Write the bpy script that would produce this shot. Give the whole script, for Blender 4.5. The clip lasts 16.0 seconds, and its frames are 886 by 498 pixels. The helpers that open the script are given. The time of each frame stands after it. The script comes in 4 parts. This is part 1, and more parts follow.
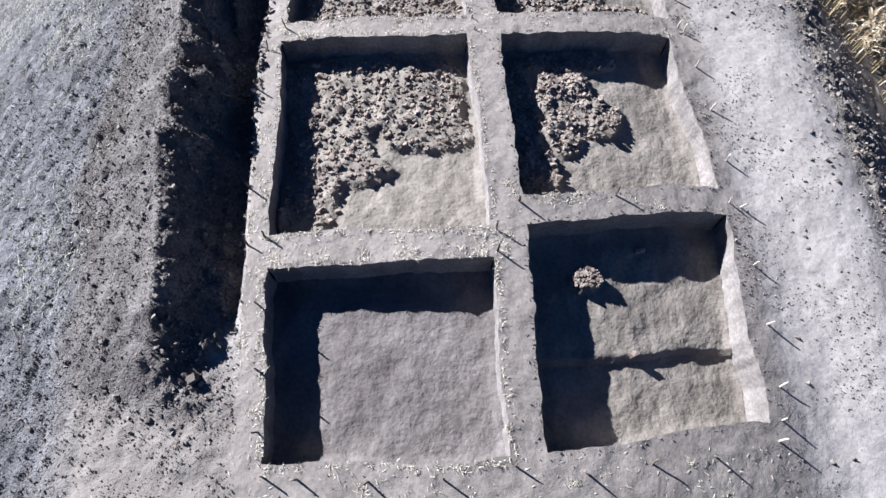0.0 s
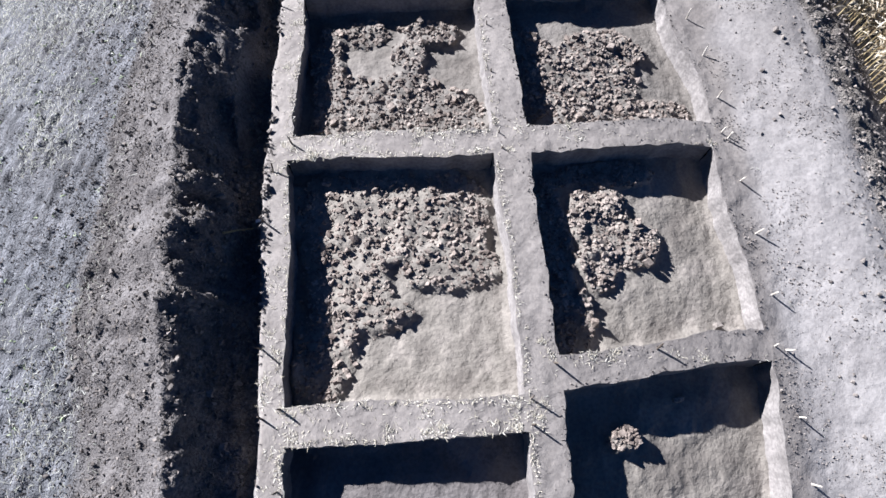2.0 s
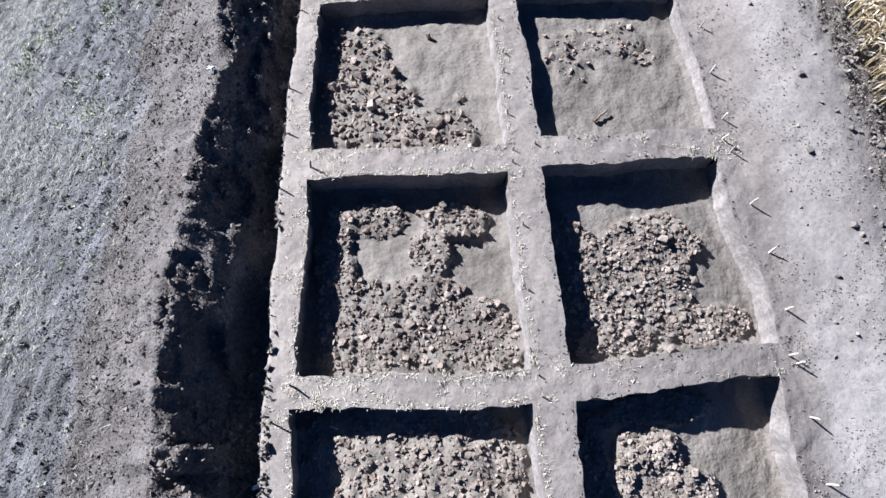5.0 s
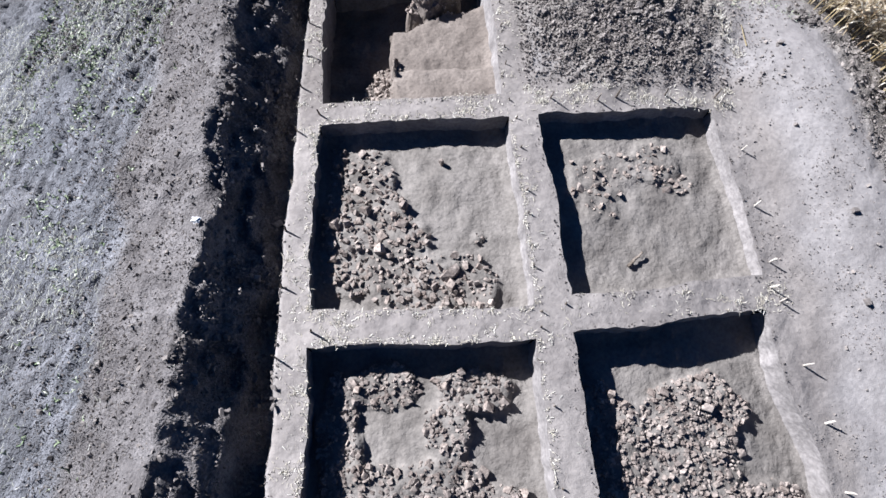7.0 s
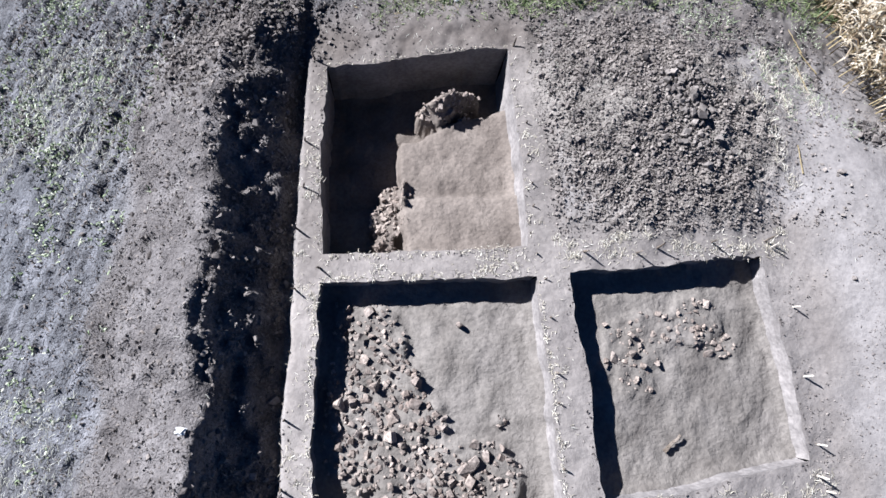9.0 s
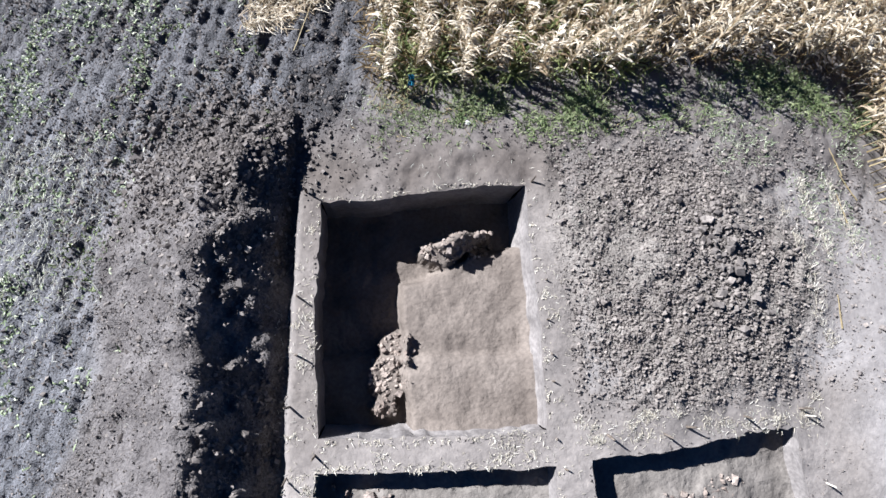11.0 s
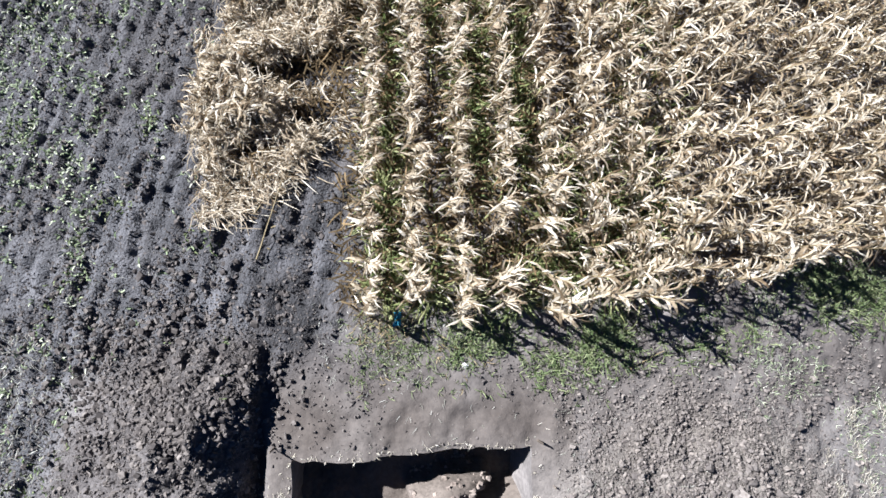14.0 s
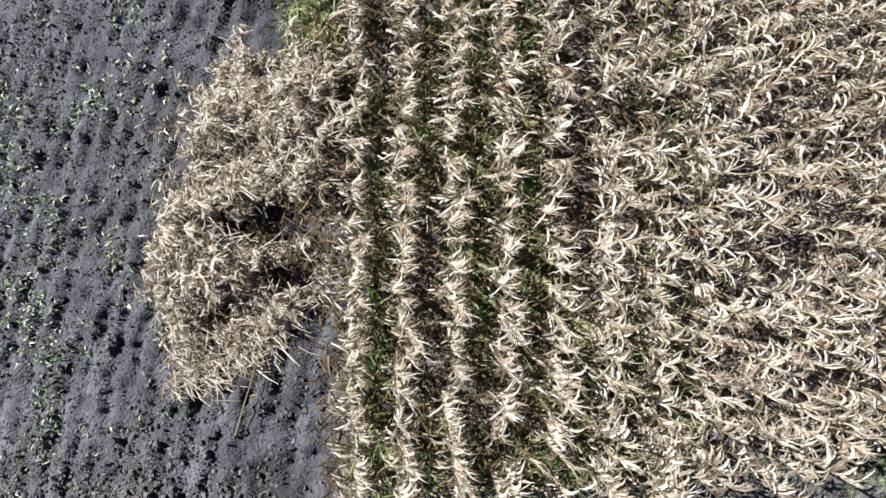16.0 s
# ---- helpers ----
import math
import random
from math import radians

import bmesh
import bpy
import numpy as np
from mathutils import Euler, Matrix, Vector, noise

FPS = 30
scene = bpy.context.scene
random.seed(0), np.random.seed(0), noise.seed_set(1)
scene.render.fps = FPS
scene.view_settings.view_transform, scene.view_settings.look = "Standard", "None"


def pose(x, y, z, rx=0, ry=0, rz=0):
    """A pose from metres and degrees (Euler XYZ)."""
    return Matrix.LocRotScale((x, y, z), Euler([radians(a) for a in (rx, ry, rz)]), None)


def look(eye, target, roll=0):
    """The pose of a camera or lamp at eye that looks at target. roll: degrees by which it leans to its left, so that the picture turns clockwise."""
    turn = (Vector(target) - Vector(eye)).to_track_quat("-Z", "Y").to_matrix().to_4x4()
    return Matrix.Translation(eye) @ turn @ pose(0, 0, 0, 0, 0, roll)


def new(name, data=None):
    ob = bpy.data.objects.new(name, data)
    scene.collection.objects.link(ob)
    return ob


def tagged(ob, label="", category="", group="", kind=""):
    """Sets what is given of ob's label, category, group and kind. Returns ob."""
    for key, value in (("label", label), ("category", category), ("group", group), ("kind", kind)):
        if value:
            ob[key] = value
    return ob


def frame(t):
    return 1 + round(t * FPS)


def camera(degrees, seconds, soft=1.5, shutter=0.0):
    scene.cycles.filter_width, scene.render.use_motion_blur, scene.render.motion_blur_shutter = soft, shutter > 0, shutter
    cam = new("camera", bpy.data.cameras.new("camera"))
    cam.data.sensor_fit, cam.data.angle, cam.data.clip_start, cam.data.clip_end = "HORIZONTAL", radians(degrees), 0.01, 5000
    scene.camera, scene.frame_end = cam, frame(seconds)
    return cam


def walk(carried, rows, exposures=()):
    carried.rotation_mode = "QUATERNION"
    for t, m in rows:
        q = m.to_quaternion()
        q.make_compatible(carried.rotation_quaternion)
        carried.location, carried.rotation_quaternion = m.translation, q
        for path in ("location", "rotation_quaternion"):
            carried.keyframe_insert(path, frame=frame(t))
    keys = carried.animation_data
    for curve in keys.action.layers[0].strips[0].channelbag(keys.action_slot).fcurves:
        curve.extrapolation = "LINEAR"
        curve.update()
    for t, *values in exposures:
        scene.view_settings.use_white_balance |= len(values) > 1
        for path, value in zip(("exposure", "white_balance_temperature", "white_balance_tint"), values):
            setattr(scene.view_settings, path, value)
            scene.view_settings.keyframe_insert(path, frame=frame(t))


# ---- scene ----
cam = camera(80, 16.0, 1.55)
PATH = [
    (0, (2.555, -2.224, 7.708), (2.6256, -1.3304, 5.9201), 1.83),
    (0.5, (2.427, -1.410, 7.878), (2.5063, -0.5521, 6.0734), 2.45),
    (1, (2.287, -0.554, 8.058), (2.3750, 0.2653, 6.2353), 3.21),
    (1.5, (2.174, 0.336, 8.233), (2.2693, 1.1154, 6.3937), 3.92),
    (2, (2.108, 1.233, 8.386), (2.2060, 1.9740, 6.5314), 4.39),
    (2.5, (2.064, 2.093, 8.514), (2.1611, 2.8018, 6.6468), 4.81),
    (3, (2.000, 2.968, 8.616), (2.1001, 3.6449, 6.7364), 5.75),
    (3.5, (1.939, 3.844, 8.688), (2.0432, 4.4875, 6.7976), 6.74),
    (4, (1.894, 4.663, 8.704), (2.0039, 5.2824, 6.8060), 7.57),
    (6.5, (1.530, 8.252, 8.384), (1.6871, 8.8988, 6.4984), 10.92),
    (7, (1.474, 9.122, 8.381), (1.6396, 9.7381, 6.4858), 12.29),
    (7.5, (1.408, 10.076, 8.395), (1.5827, 10.6434, 6.4854), 14.37),
    (8, (1.355, 11.072, 8.400), (1.5371, 11.5845, 6.4752), 16.85),
    (8.5, (1.297, 12.062, 8.351), (1.4881, 12.5231, 6.4145), 19.88),
    (9, (1.234, 13.000, 8.261), (1.4343, 13.4157, 6.3151), 23.26),
    (11.5, (1.043, 17.088, 7.733), (1.3042, 17.3372, 5.7661), 44.24),
    (12, (1.074, 17.886, 7.589), (1.3356, 18.0980, 5.6175), 49.13),
    (12.5, (1.152, 18.699, 7.443), (1.4089, 18.8669, 5.4669), 55.33),
    (13, (1.278, 19.521, 7.278), (1.5311, 19.6373, 5.2976), 63.57),
    (13.5, (1.400, 20.357, 7.083), (1.6464, 20.4131, 5.0994), 75.40),
    (14, (1.521, 21.208, 6.877), (1.7558, 21.1948, 4.8909), 91.33),
    (14.5, (1.642, 22.072, 6.642), (1.8624, 21.9856, 4.6561), 109.51),
    (15, (1.741, 22.934, 6.376), (1.9478, 22.7740, 4.3928), 126.02),
    (15.5, (1.840, 23.753, 6.094), (2.0354, 23.5233, 4.1168), 138.10),
    (16, (1.905, 24.495, 5.813), (2.0937, 24.1937, 3.8452), 146.31),
]
walk(cam, [(t, look(eye, target, roll)) for t, eye, target, roll in PATH],
     [(0, 2.03, 5150, 14), (4, 1.98, 5130, 14), (6.5, 1.89, 5090, 14), (9, 1.92, 5080, 14), (11.5, 1.91, 5150, 13), (13, 1.88, 5170, 13), (14.5, 1.72, 5160, 13), (16, 1.49, 5150, 13)])

# ---------------------------------------------------------------- light
SUN_DIR = Vector((-0.81, 0.586, 0)).normalized()      # towards the sun, on the ground
SUN_EL = radians(32)
world = bpy.data.worlds.new("sky")
scene.world = world
world.use_nodes = True
wn = world.node_tree.nodes
sky = wn.new("ShaderNodeTexSky")
sky.sky_type = "NISHITA"
sky.sun_disc = False
sky.ozone_density = 10.0
sky.dust_density = 0.0
sky.sun_elevation = SUN_EL
sky.sun_rotation = math.atan2(SUN_DIR.x, SUN_DIR.y)
wn["Background"].inputs["Strength"].default_value = 0.0128
world.node_tree.links.new(sky.outputs["Color"], wn["Background"].inputs["Color"])
sun_data = bpy.data.lights.new("sun", "SUN")
sun_data.energy, sun_data.angle, sun_data.color = 5.0, radians(0.53), (1.0, 0.87, 0.69)
sun = new("sun", sun_data)
to_sun = Vector((SUN_DIR.x * math.cos(SUN_EL), SUN_DIR.y * math.cos(SUN_EL), math.sin(SUN_EL)))
sun.matrix_world = look(to_sun * 60, (0, 0, 0))

# ---------------------------------------------------------------- helpers of this place
RNG = np.random.default_rng(7)


def hash2(ix, iy, seed):
    h = (ix.astype(np.int64) * 374761393 + iy.astype(np.int64) * 668265263 + seed * 1442695041) & 0xFFFFFFFF
    h = ((h ^ (h >> 13)) * 1274126177) & 0xFFFFFFFF
    h = h ^ (h >> 16)
    return (h & 0xFFFF) / 65535.0


def vnoise(x, y, seed=0):
    """Smooth noise from 0 to 1 on arrays."""
    x0, y0 = np.floor(x), np.floor(y)
    fx, fy = x - x0, y - y0
    fx, fy = fx * fx * (3 - 2 * fx), fy * fy * (3 - 2 * fy)
    a, b = hash2(x0, y0, seed), hash2(x0 + 1, y0, seed)
    c, d = hash2(x0, y0 + 1, seed), hash2(x0 + 1, y0 + 1, seed)
    return (a * (1 - fx) + b * fx) * (1 - fy) + (c * (1 - fx) + d * fx) * fy


def fbm(x, y, freq, octaves=3, seed=0):
    out, amp, total = 0, 1.0, 0.0
    for k in range(octaves):
        out = out + amp * vnoise(x * freq + 17.3 * k, y * freq - 9.1 * k, seed + k)
        total += amp
        amp, freq = amp * 0.5, freq * 2.03
    return out / total - 0.5


def smooth(a, b, v):
    t = np.clip((v - a) / (b - a), 0, 1)
    return t * t * (3 - 2 * t)


def soft_clip(v, lo, hi, w=2.0):
    v = np.where(v > hi, hi + w * np.tanh((v - hi) / w), v)
    return np.where(v < lo, lo + w * np.tanh((v - lo) / w), v)


def mesh_of(name, verts, faces, material, smooth_shade=True):
    me = bpy.data.meshes.new(name)
    me.from_pydata(verts, [], faces)
    me.materials.append(material)
    if smooth_shade:
        me.polygons.foreach_set("use_smooth", np.ones(len(me.polygons), bool))
    me.update()
    return me


def part(name, me, parent, label=""):
    ob = new(name, me)
    ob.parent = parent
    if label:
        ob["label"] = label
    return ob


def grid_faces(nu, nv, keep=None):
    """Quads of a grid of nu columns and nv rows of points, row by row."""
    i, j = np.meshgrid(np.arange(nu - 1), np.arange(nv - 1))
    a = (j * nu + i).ravel()
    f = np.stack([a, a + 1, a + nu + 1, a + nu], 1)
    return f[keep.ravel()] if keep is not None else f


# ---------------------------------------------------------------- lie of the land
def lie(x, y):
    """The ground's broad shape: level land domed to absorb lens distortion, falling off all round."""
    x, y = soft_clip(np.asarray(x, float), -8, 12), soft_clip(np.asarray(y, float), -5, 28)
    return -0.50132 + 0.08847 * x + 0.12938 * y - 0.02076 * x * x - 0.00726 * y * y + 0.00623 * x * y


# The pits: nominal rectangle x0, x1, y0, y1; true corners near-left, near-right, far-left, far-right; depth
PITS = [
    ((0.0, 3.6, -1.5, 1.55), ((0.03, -1.47), (3.71, -1.53), (-0.08, 1.55), (3.69, 1.56)), 0.60),
    ((0.0, 3.6, 2.15, 6.35), ((-0.08, 2.16), (3.70, 2.13), (-0.14, 6.40), (3.60, 6.30)), 0.62),
    ((0.0, 3.6, 6.88, 10.26), ((-0.08, 6.91), (3.60, 6.84), (0.02, 10.29), (3.50, 10.23)), 0.60),
    ((0.0, 3.6, 10.8, 14.27), ((0.04, 10.86), (3.54, 10.76), (0.10, 14.30), (3.52, 14.24)), 0.46),
    ((0.0, 3.6, 14.75, 18.37), ((0.17, 14.76), (3.45, 14.74), (0.23, 18.32), (3.45, 18.42)), 0.68),
    ((4.2, 7.85, -1.3, 2.35), ((4.28, -1.48), (8.24, -1.12), (4.34, 2.16), (8.23, 2.52)), 0.62),
    ((4.2, 7.85, 2.87, 6.46), ((4.30, 2.71), (8.17, 3.03), (4.27, 6.34), (7.94, 6.58)), 0.56),
    ((4.2, 7.85, 7.0, 10.43), ((4.23, 6.89), (8.03, 7.13), (4.13, 10.31), (7.58, 10.55)), 0.54),
    ((4.2, 7.85, 11.0, 14.35), ((4.15, 10.90), (7.67, 11.14), (4.08, 14.26), (7.50, 14.44)), 0.38),
]
ANCHOR, SHIFT = [], []
for (x0, x1, y0, y1), corners, _ in PITS:
    for nom, true in zip(((x0, y0), (x1, y0), (x0, y1), (x1, y1)), corners):
        ANCHOR.append(nom)
        SHIFT.append((true[0] - nom[0], true[1] - nom[1]))
ANCHOR, SHIFT = np.array(ANCHOR), np.array(SHIFT)


def warp(x, y, rough=1.0):
    """From the nominal plan to the true one, with hand-dug unevenness."""
    x, y = np.asarray(x, float), np.asarray(y, float)
    wsum, dx, dy = np.full(x.shape, 0.02), np.zeros(x.shape), np.zeros(x.shape)
    for (ax, ay), (sx, sy) in zip(ANCHOR, SHIFT):
        w = 1.0 / ((x - ax) ** 2 + (y - ay) ** 2 + 0.02) ** 1.5
        wsum, dx, dy = wsum + w, dx + w * sx, dy + w * sy
    near = rough * (smooth(-2, -0.6, x) * smooth(10, 8.6, x))
    ex = 0.10 * fbm(x, y, 1.1, 2, 31) + 0.07 * fbm(x, y, 5.5, 2, 33)
    ey = 0.08 * fbm(x, y, 1.3, 2, 41) + 0.07 * fbm(x, y, 5.5, 2, 43)
    return x + dx / wsum + near * ex, y + dy / wsum + near * ey


def crest_x(y):
    """Line of the long spoil heap's crest beside the pits."""
    return (np.interp(y, [-1.5, 0.0, 2.0, 6.0, 8.5, 10.5, 12.5, 14.0, 16.0, 17.6, 19.0, 20.0],
                      [-1.4, -1.6, -1.72, -1.98, -1.9, -1.8, -1.38, -1.6, -1.4, -1.35, -0.85, -0.5])
            + 0.22 * fbm(y, y * 0 + 3, 0.9, 3, 5) + 0.14 * fbm(y, y * 0 + 7, 3.6, 2, 6))


HEAP_H = 0.94


def heap(x, y):
    """Height of the long spoil heap over the land."""
    top = HEAP_H * (1 - 0.13 * smooth(7.5, 5.5, y)) * smooth(-0.9, 1.0, y) * smooth(20.3, 18.6, y) * (1 + 0.35 * fbm(y, y * 0, 0.7, 2, 8) + (0.20 + 0.12 * np.exp(-((y - 5.2) / 1.2) ** 2)) * fbm(y, y * 0 + 2, 3.3, 2, 9))
    d = x - crest_x(y)
    left = 1 - np.clip(-d / (2.1 + 0.5 * fbm(y, y * 0, 0.5, 2, 12)), 0, 1) ** 0.8
    ridges = 0.25 * fbm(y, x * 0.15, 2.4, 2, 19)
    right = 1 - np.clip(d / (0.96 + 0.30 * smooth(0.35, 0.75, vnoise(y * 1.3, x * 0.8 + 0.5, 14))) + ridges * smooth(0.0, 0.4, d), 0, 1)
    return top * np.where(d < 0, left, right ** 1.15) * smooth(0.0, -0.22, x - wall_x(y))


def bank(x, y):
    """The low bank on the other side, next to the standing crop."""
    cx = np.interp(y, [-3, 5, 10, 14, 17, 19], [11.6, 11.0, 10.5, 10.3, 10.3, 10.2])
    # the near end is added, tilting the domed ground towards the sun
    top = (0.72 + 0.05 * smooth(4.0, 1.0, y)) * smooth(-7, -3, y) * smooth(18.6, 15.0, y)
    d = x - cx
    return top * np.where(d < 0, smooth(-2.6, -0.1, d), 1 - 0.9 * smooth(0.1, 4.0, d))


def mound(x, y):
    """The low heap of fresh clods past the last pit of one row."""
    r = np.hypot((x - 6.0) / 2.3, (y - 16.9) / 2.1) + 0.35 * fbm(x, y, 0.9, 2, 23)
    return 0.30 * (1 - smooth(0.0, 1.35, r))


def dip(x, y):
    """The lower strip between the heap's foot and the balk."""
    # added drop, so that the heap's shadow covers the strip to the balk
    edge = wall_x(y) + 0.10 * fbm(y, y * 0, 1.2, 2, 15)
    return -0.46 * smooth(0.3, 1.6, y) * smooth(19.4, 18.2, y) * smooth(-1.7, -1.1, x) * smooth(0.0, -0.12, x - edge)


def wall_x(y):
    return np.interp(y, [-2, 2, 6, 10, 14, 18.5], [-0.40, -0.48, -0.58, -0.48, -0.32, -0.08])


def soils(x, y):
    """How far each kind of soil covers a place: tilled field, heap, fresh clods."""
    edge = 0.5 * fbm(x, y, 0.8, 3, 51)
    field = smooth(-2.7, -3.9, x + edge) * smooth(30, 26, y) + smooth(18.6, 19.8, y + edge) * smooth(1.6, 0.6, x + edge - 0.6 * smooth(25.6, 26.2, y)) * smooth(18.9, 19.9, y + 0.6 * np.minimum(0, -x))
    # the dark heap soil also covers the dip, deepening its shade by colour
    rough = np.clip(smooth(-0.05, 0.12, heap(x, y) + 0.12 * edge - 0.8 * dip(x, y)), 0, 1) * smooth(-0.35, -0.6, x - wall_x(y) - 0.38)
    fresh = np.clip(smooth(0.0, 0.12, mound(x, y) + 0.05 * edge) + smooth(0.0, 0.4, x - np.interp(y, [-3, 5, 10, 14, 17, 19], [11.4, 10.8, 10.3, 10.1, 10.1, 10.0])) * smooth(12.2, 11.4, x) * smooth(18, 16, y) * smooth(0.5, 4.0, y), 0, 1)
    return np.clip(field, 0, 1), rough, fresh


def soil_darkness(x, y):
    """Soil darkening: freshly tilled far field, bare strip, east side, painted shade under crop."""
    w = 0.6 * fbm(x, y, 0.5, 3, 55)
    field = smooth(14.0, 21.0, y + w) * (0.40 - 0.14 * smooth(-0.8, -3.4, x + w) + 0.24 * smooth(20.5, 24.5, y + w)) * smooth(0.6, -0.3, x + w)
    field = np.maximum(field, ((0.26 + 0.40 * smooth(0.9, 0.4, x)) * smooth(13.6, 15.6, y) + 0.66 * smooth(17.7, 19.0, y + w)) * smooth(-0.6, -0.1, x) * (1 - 0.25 * smooth(19.6, 20.6, y) * smooth(1.3, 0.8, x)))
    # shade under the standing crop, put into the soil's colour
    crop_shade = smooth(19.9, 20.7, y + 0.5 * w) * smooth(0.8, 1.3, x + 0.3 * w)
    # darker away from the near end, evening out sunlight on the domed ground
    field = np.maximum(field, 0.44 * smooth(4.0, 10.0, y + w) * smooth(7.8, 8.8, x))
    return np.clip(np.maximum(field * (0.95 + 0.8 * fbm(x, y, 1.8, 3, 59)), crop_shade), 0, 1) * (1 - smooth(10.5, 12.5, x) * smooth(0.0, 4.0, y)) + smooth(10.5, 12.5, x) * smooth(0.0, 4.0, y)


def ground_z(x, y, detail=True):
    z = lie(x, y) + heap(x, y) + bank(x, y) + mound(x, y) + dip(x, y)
    if not detail:
        return z
    field, rough, fresh = soils(x, y)
    z = z + 0.05 * fbm(x, y, 0.6, 3, 61) + 0.030 * fbm(x, y, 3.0, 2, 63)
    s = x * 0.962 - (y - 10) * 0.272
    furrow = 0.5 + 0.5 * np.cos(2 * np.pi * (s / 0.33 + 0.5 * fbm(x, y, 0.5, 2, 66)))
    z = z + field * ((0.022 + 0.018 * smooth(12, 18, y) + 0.022 * smooth(18, 21, y)) * furrow * (0.6 + 0.8 * vnoise(x * 2.0, y * 1.2, 65)) + (0.085 + 0.03 * smooth(12, 18, y)) * fbm(s, (x * 0.272 + y * 0.962) * 0.45, 5.0, 3, 67) + 0.10 * fbm(x, y, 7.5, 2, 68))
    z_field = field * smooth(12, 17, y)
    lumps = np.maximum(0, vnoise(x * 5.3, y * 5.3, 71) - 0.45) + 0.6 * np.maximum(0, vnoise(x * 9.1, y * 9.1, 72) - 0.5)
    z = z + z_field * (0.11 * lumps + 0.05 * smooth(19, 21, y) * fbm(s * 1.5, (x * 0.272 + y * 0.962) * 0.35, 5.0, 3, 69)) + rough * (0.13 * lumps + 0.14 * fbm(x, y, 1.6, 4, 73)) + fresh * (0.14 * lumps + 0.11 * fbm(x, y, 1.7, 3, 75))
    walk_zone = smooth(-0.9, -0.4, x) * smooth(8.9, 8.3, x) * smooth(18.8, 18.2, y)
    z = z + (0.060 - 0.030 * walk_zone - 0.040 * smooth(8.2, 8.8, x) * smooth(18.5, 17.5, y)) * fbm(x, y, 7.5, 2, 77) + (0.03 + 0.09 * smooth(17.5, 18.6, y) * smooth(-0.5, 0.5, x)) * fbm(x, y, 3.4, 3, 76)
    # spoil banked up between the crest and the balk
    d = x - crest_x(y)
    gully = smooth(0.05, 0.2, d) * smooth(0.95, 0.75, d) * smooth(-0.2, -0.40, x - wall_x(y)) * smooth(0.6, 1.6, y) * smooth(19.0, 17.5, y)
    streak = np.exp(-((y - 4.9) / 1.2) ** 4)
    patch = smooth(0.31, 0.56, np.where(streak > 0.5, vnoise(x * 0.9 + 4, y * 3.6 + 0.6 * x, 79), vnoise(x * 1.3 + 2, y * 1.1, 78)))
    y_up = y + 0.72 * d
    graze = heap(crest_x(y_up), y_up) - 0.76 * d + 0.10 + 0.22 * streak - 0.14 * smooth(7.5, 9.5, y) + 0.20 * fbm(x, y, 6.5, 3, 80)
    z = z + gully * patch * np.clip(lie(x, y) + graze - z, 0, 0.62 - 0.42 * smooth(8.0, 12.0, y)) + gully * 0.22 * lumps
    return z


# ---------------------------------------------------------------- materials
def ramp(nt, stops):
    r = nt.nodes.new("ShaderNodeValToRGB")
    while len(r.color_ramp.elements) > 1:
        r.color_ramp.elements.remove(r.color_ramp.elements[-1])
    for n, (pos, col) in enumerate(stops):
        e = r.color_ramp.elements[0] if n == 0 else r.color_ramp.elements.new(pos)
        e.position, e.color = pos, (*col, 1)
    return r


def node_noise(nt, scale, detail=4.0, vec=None):
    n = nt.nodes.new("ShaderNodeTexNoise")
    n.inputs["Scale"].default_value, n.inputs["Detail"].default_value = scale, detail
    if vec is not None:
        nt.links.new(vec, n.inputs["Vector"])
    return n


def new_material(name, rough=0.95):
    m = bpy.data.materials.new(name)
    m.use_nodes = True
    b = m.node_tree.nodes["Principled BSDF"]
    b.inputs["Roughness"].default_value = rough
    b.inputs["Specular IOR Level"].default_value = 0.2
    return m, m.node_tree, b


def mix(nt, fac, a, b, kind="MIX"):
    n = nt.nodes.new("ShaderNodeMix")
    n.data_type, n.blend_type = "RGBA", kind
    for sock, v in ((n.inputs["Factor"], fac), (n.inputs[6], a), (n.inputs[7], b)):
        if hasattr(v, "is_linked"):
            nt.links.new(v, sock)
        elif isinstance(v, tuple):
            sock.default_value = (*v, 1)
        else:
            sock.default_value = v
    return n.outputs[2]


def bump_on(nt, b, pairs):
    """Fine relief from noises: pairs of socket and depth in metres."""
    prev = None
    for height, depth in pairs:
        n = nt.nodes.new("ShaderNodeBump")
        n.inputs["Distance"].default_value, n.inputs["Strength"].default_value = depth, 1.0
        nt.links.new(height, n.inputs["Height"])
        if prev is not None:
            nt.links.new(prev, n.inputs["Normal"])
        prev = n.outputs["Normal"]
    nt.links.new(prev, b.inputs["Normal"])


def soil_colour(nt, pos, dark, mid, light, coarse=2.0, fine=36.0, grain=1.0):
    a, c = node_noise(nt, coarse, 7, pos), node_noise(nt, fine, 6, pos)
    r1 = ramp(nt, [(0.36, dark), (0.51, mid), (0.64, light)])
    nt.links.new(a.outputs["Fac"], r1.inputs["Fac"])
    r2 = ramp(nt, [(0.38, (0.70, 0.69, 0.69)), (0.5, (1, 1, 1)), (0.62, (1.24, 1.23, 1.22))])
    nt.links.new(c.outputs["Fac"], r2.inputs["Fac"])
    return mix(nt, grain, r1.outputs["Color"], r2.outputs["Color"], "MULTIPLY"), a, c


def position(nt):
    return nt.nodes.new("ShaderNodeNewGeometry").outputs["Position"]


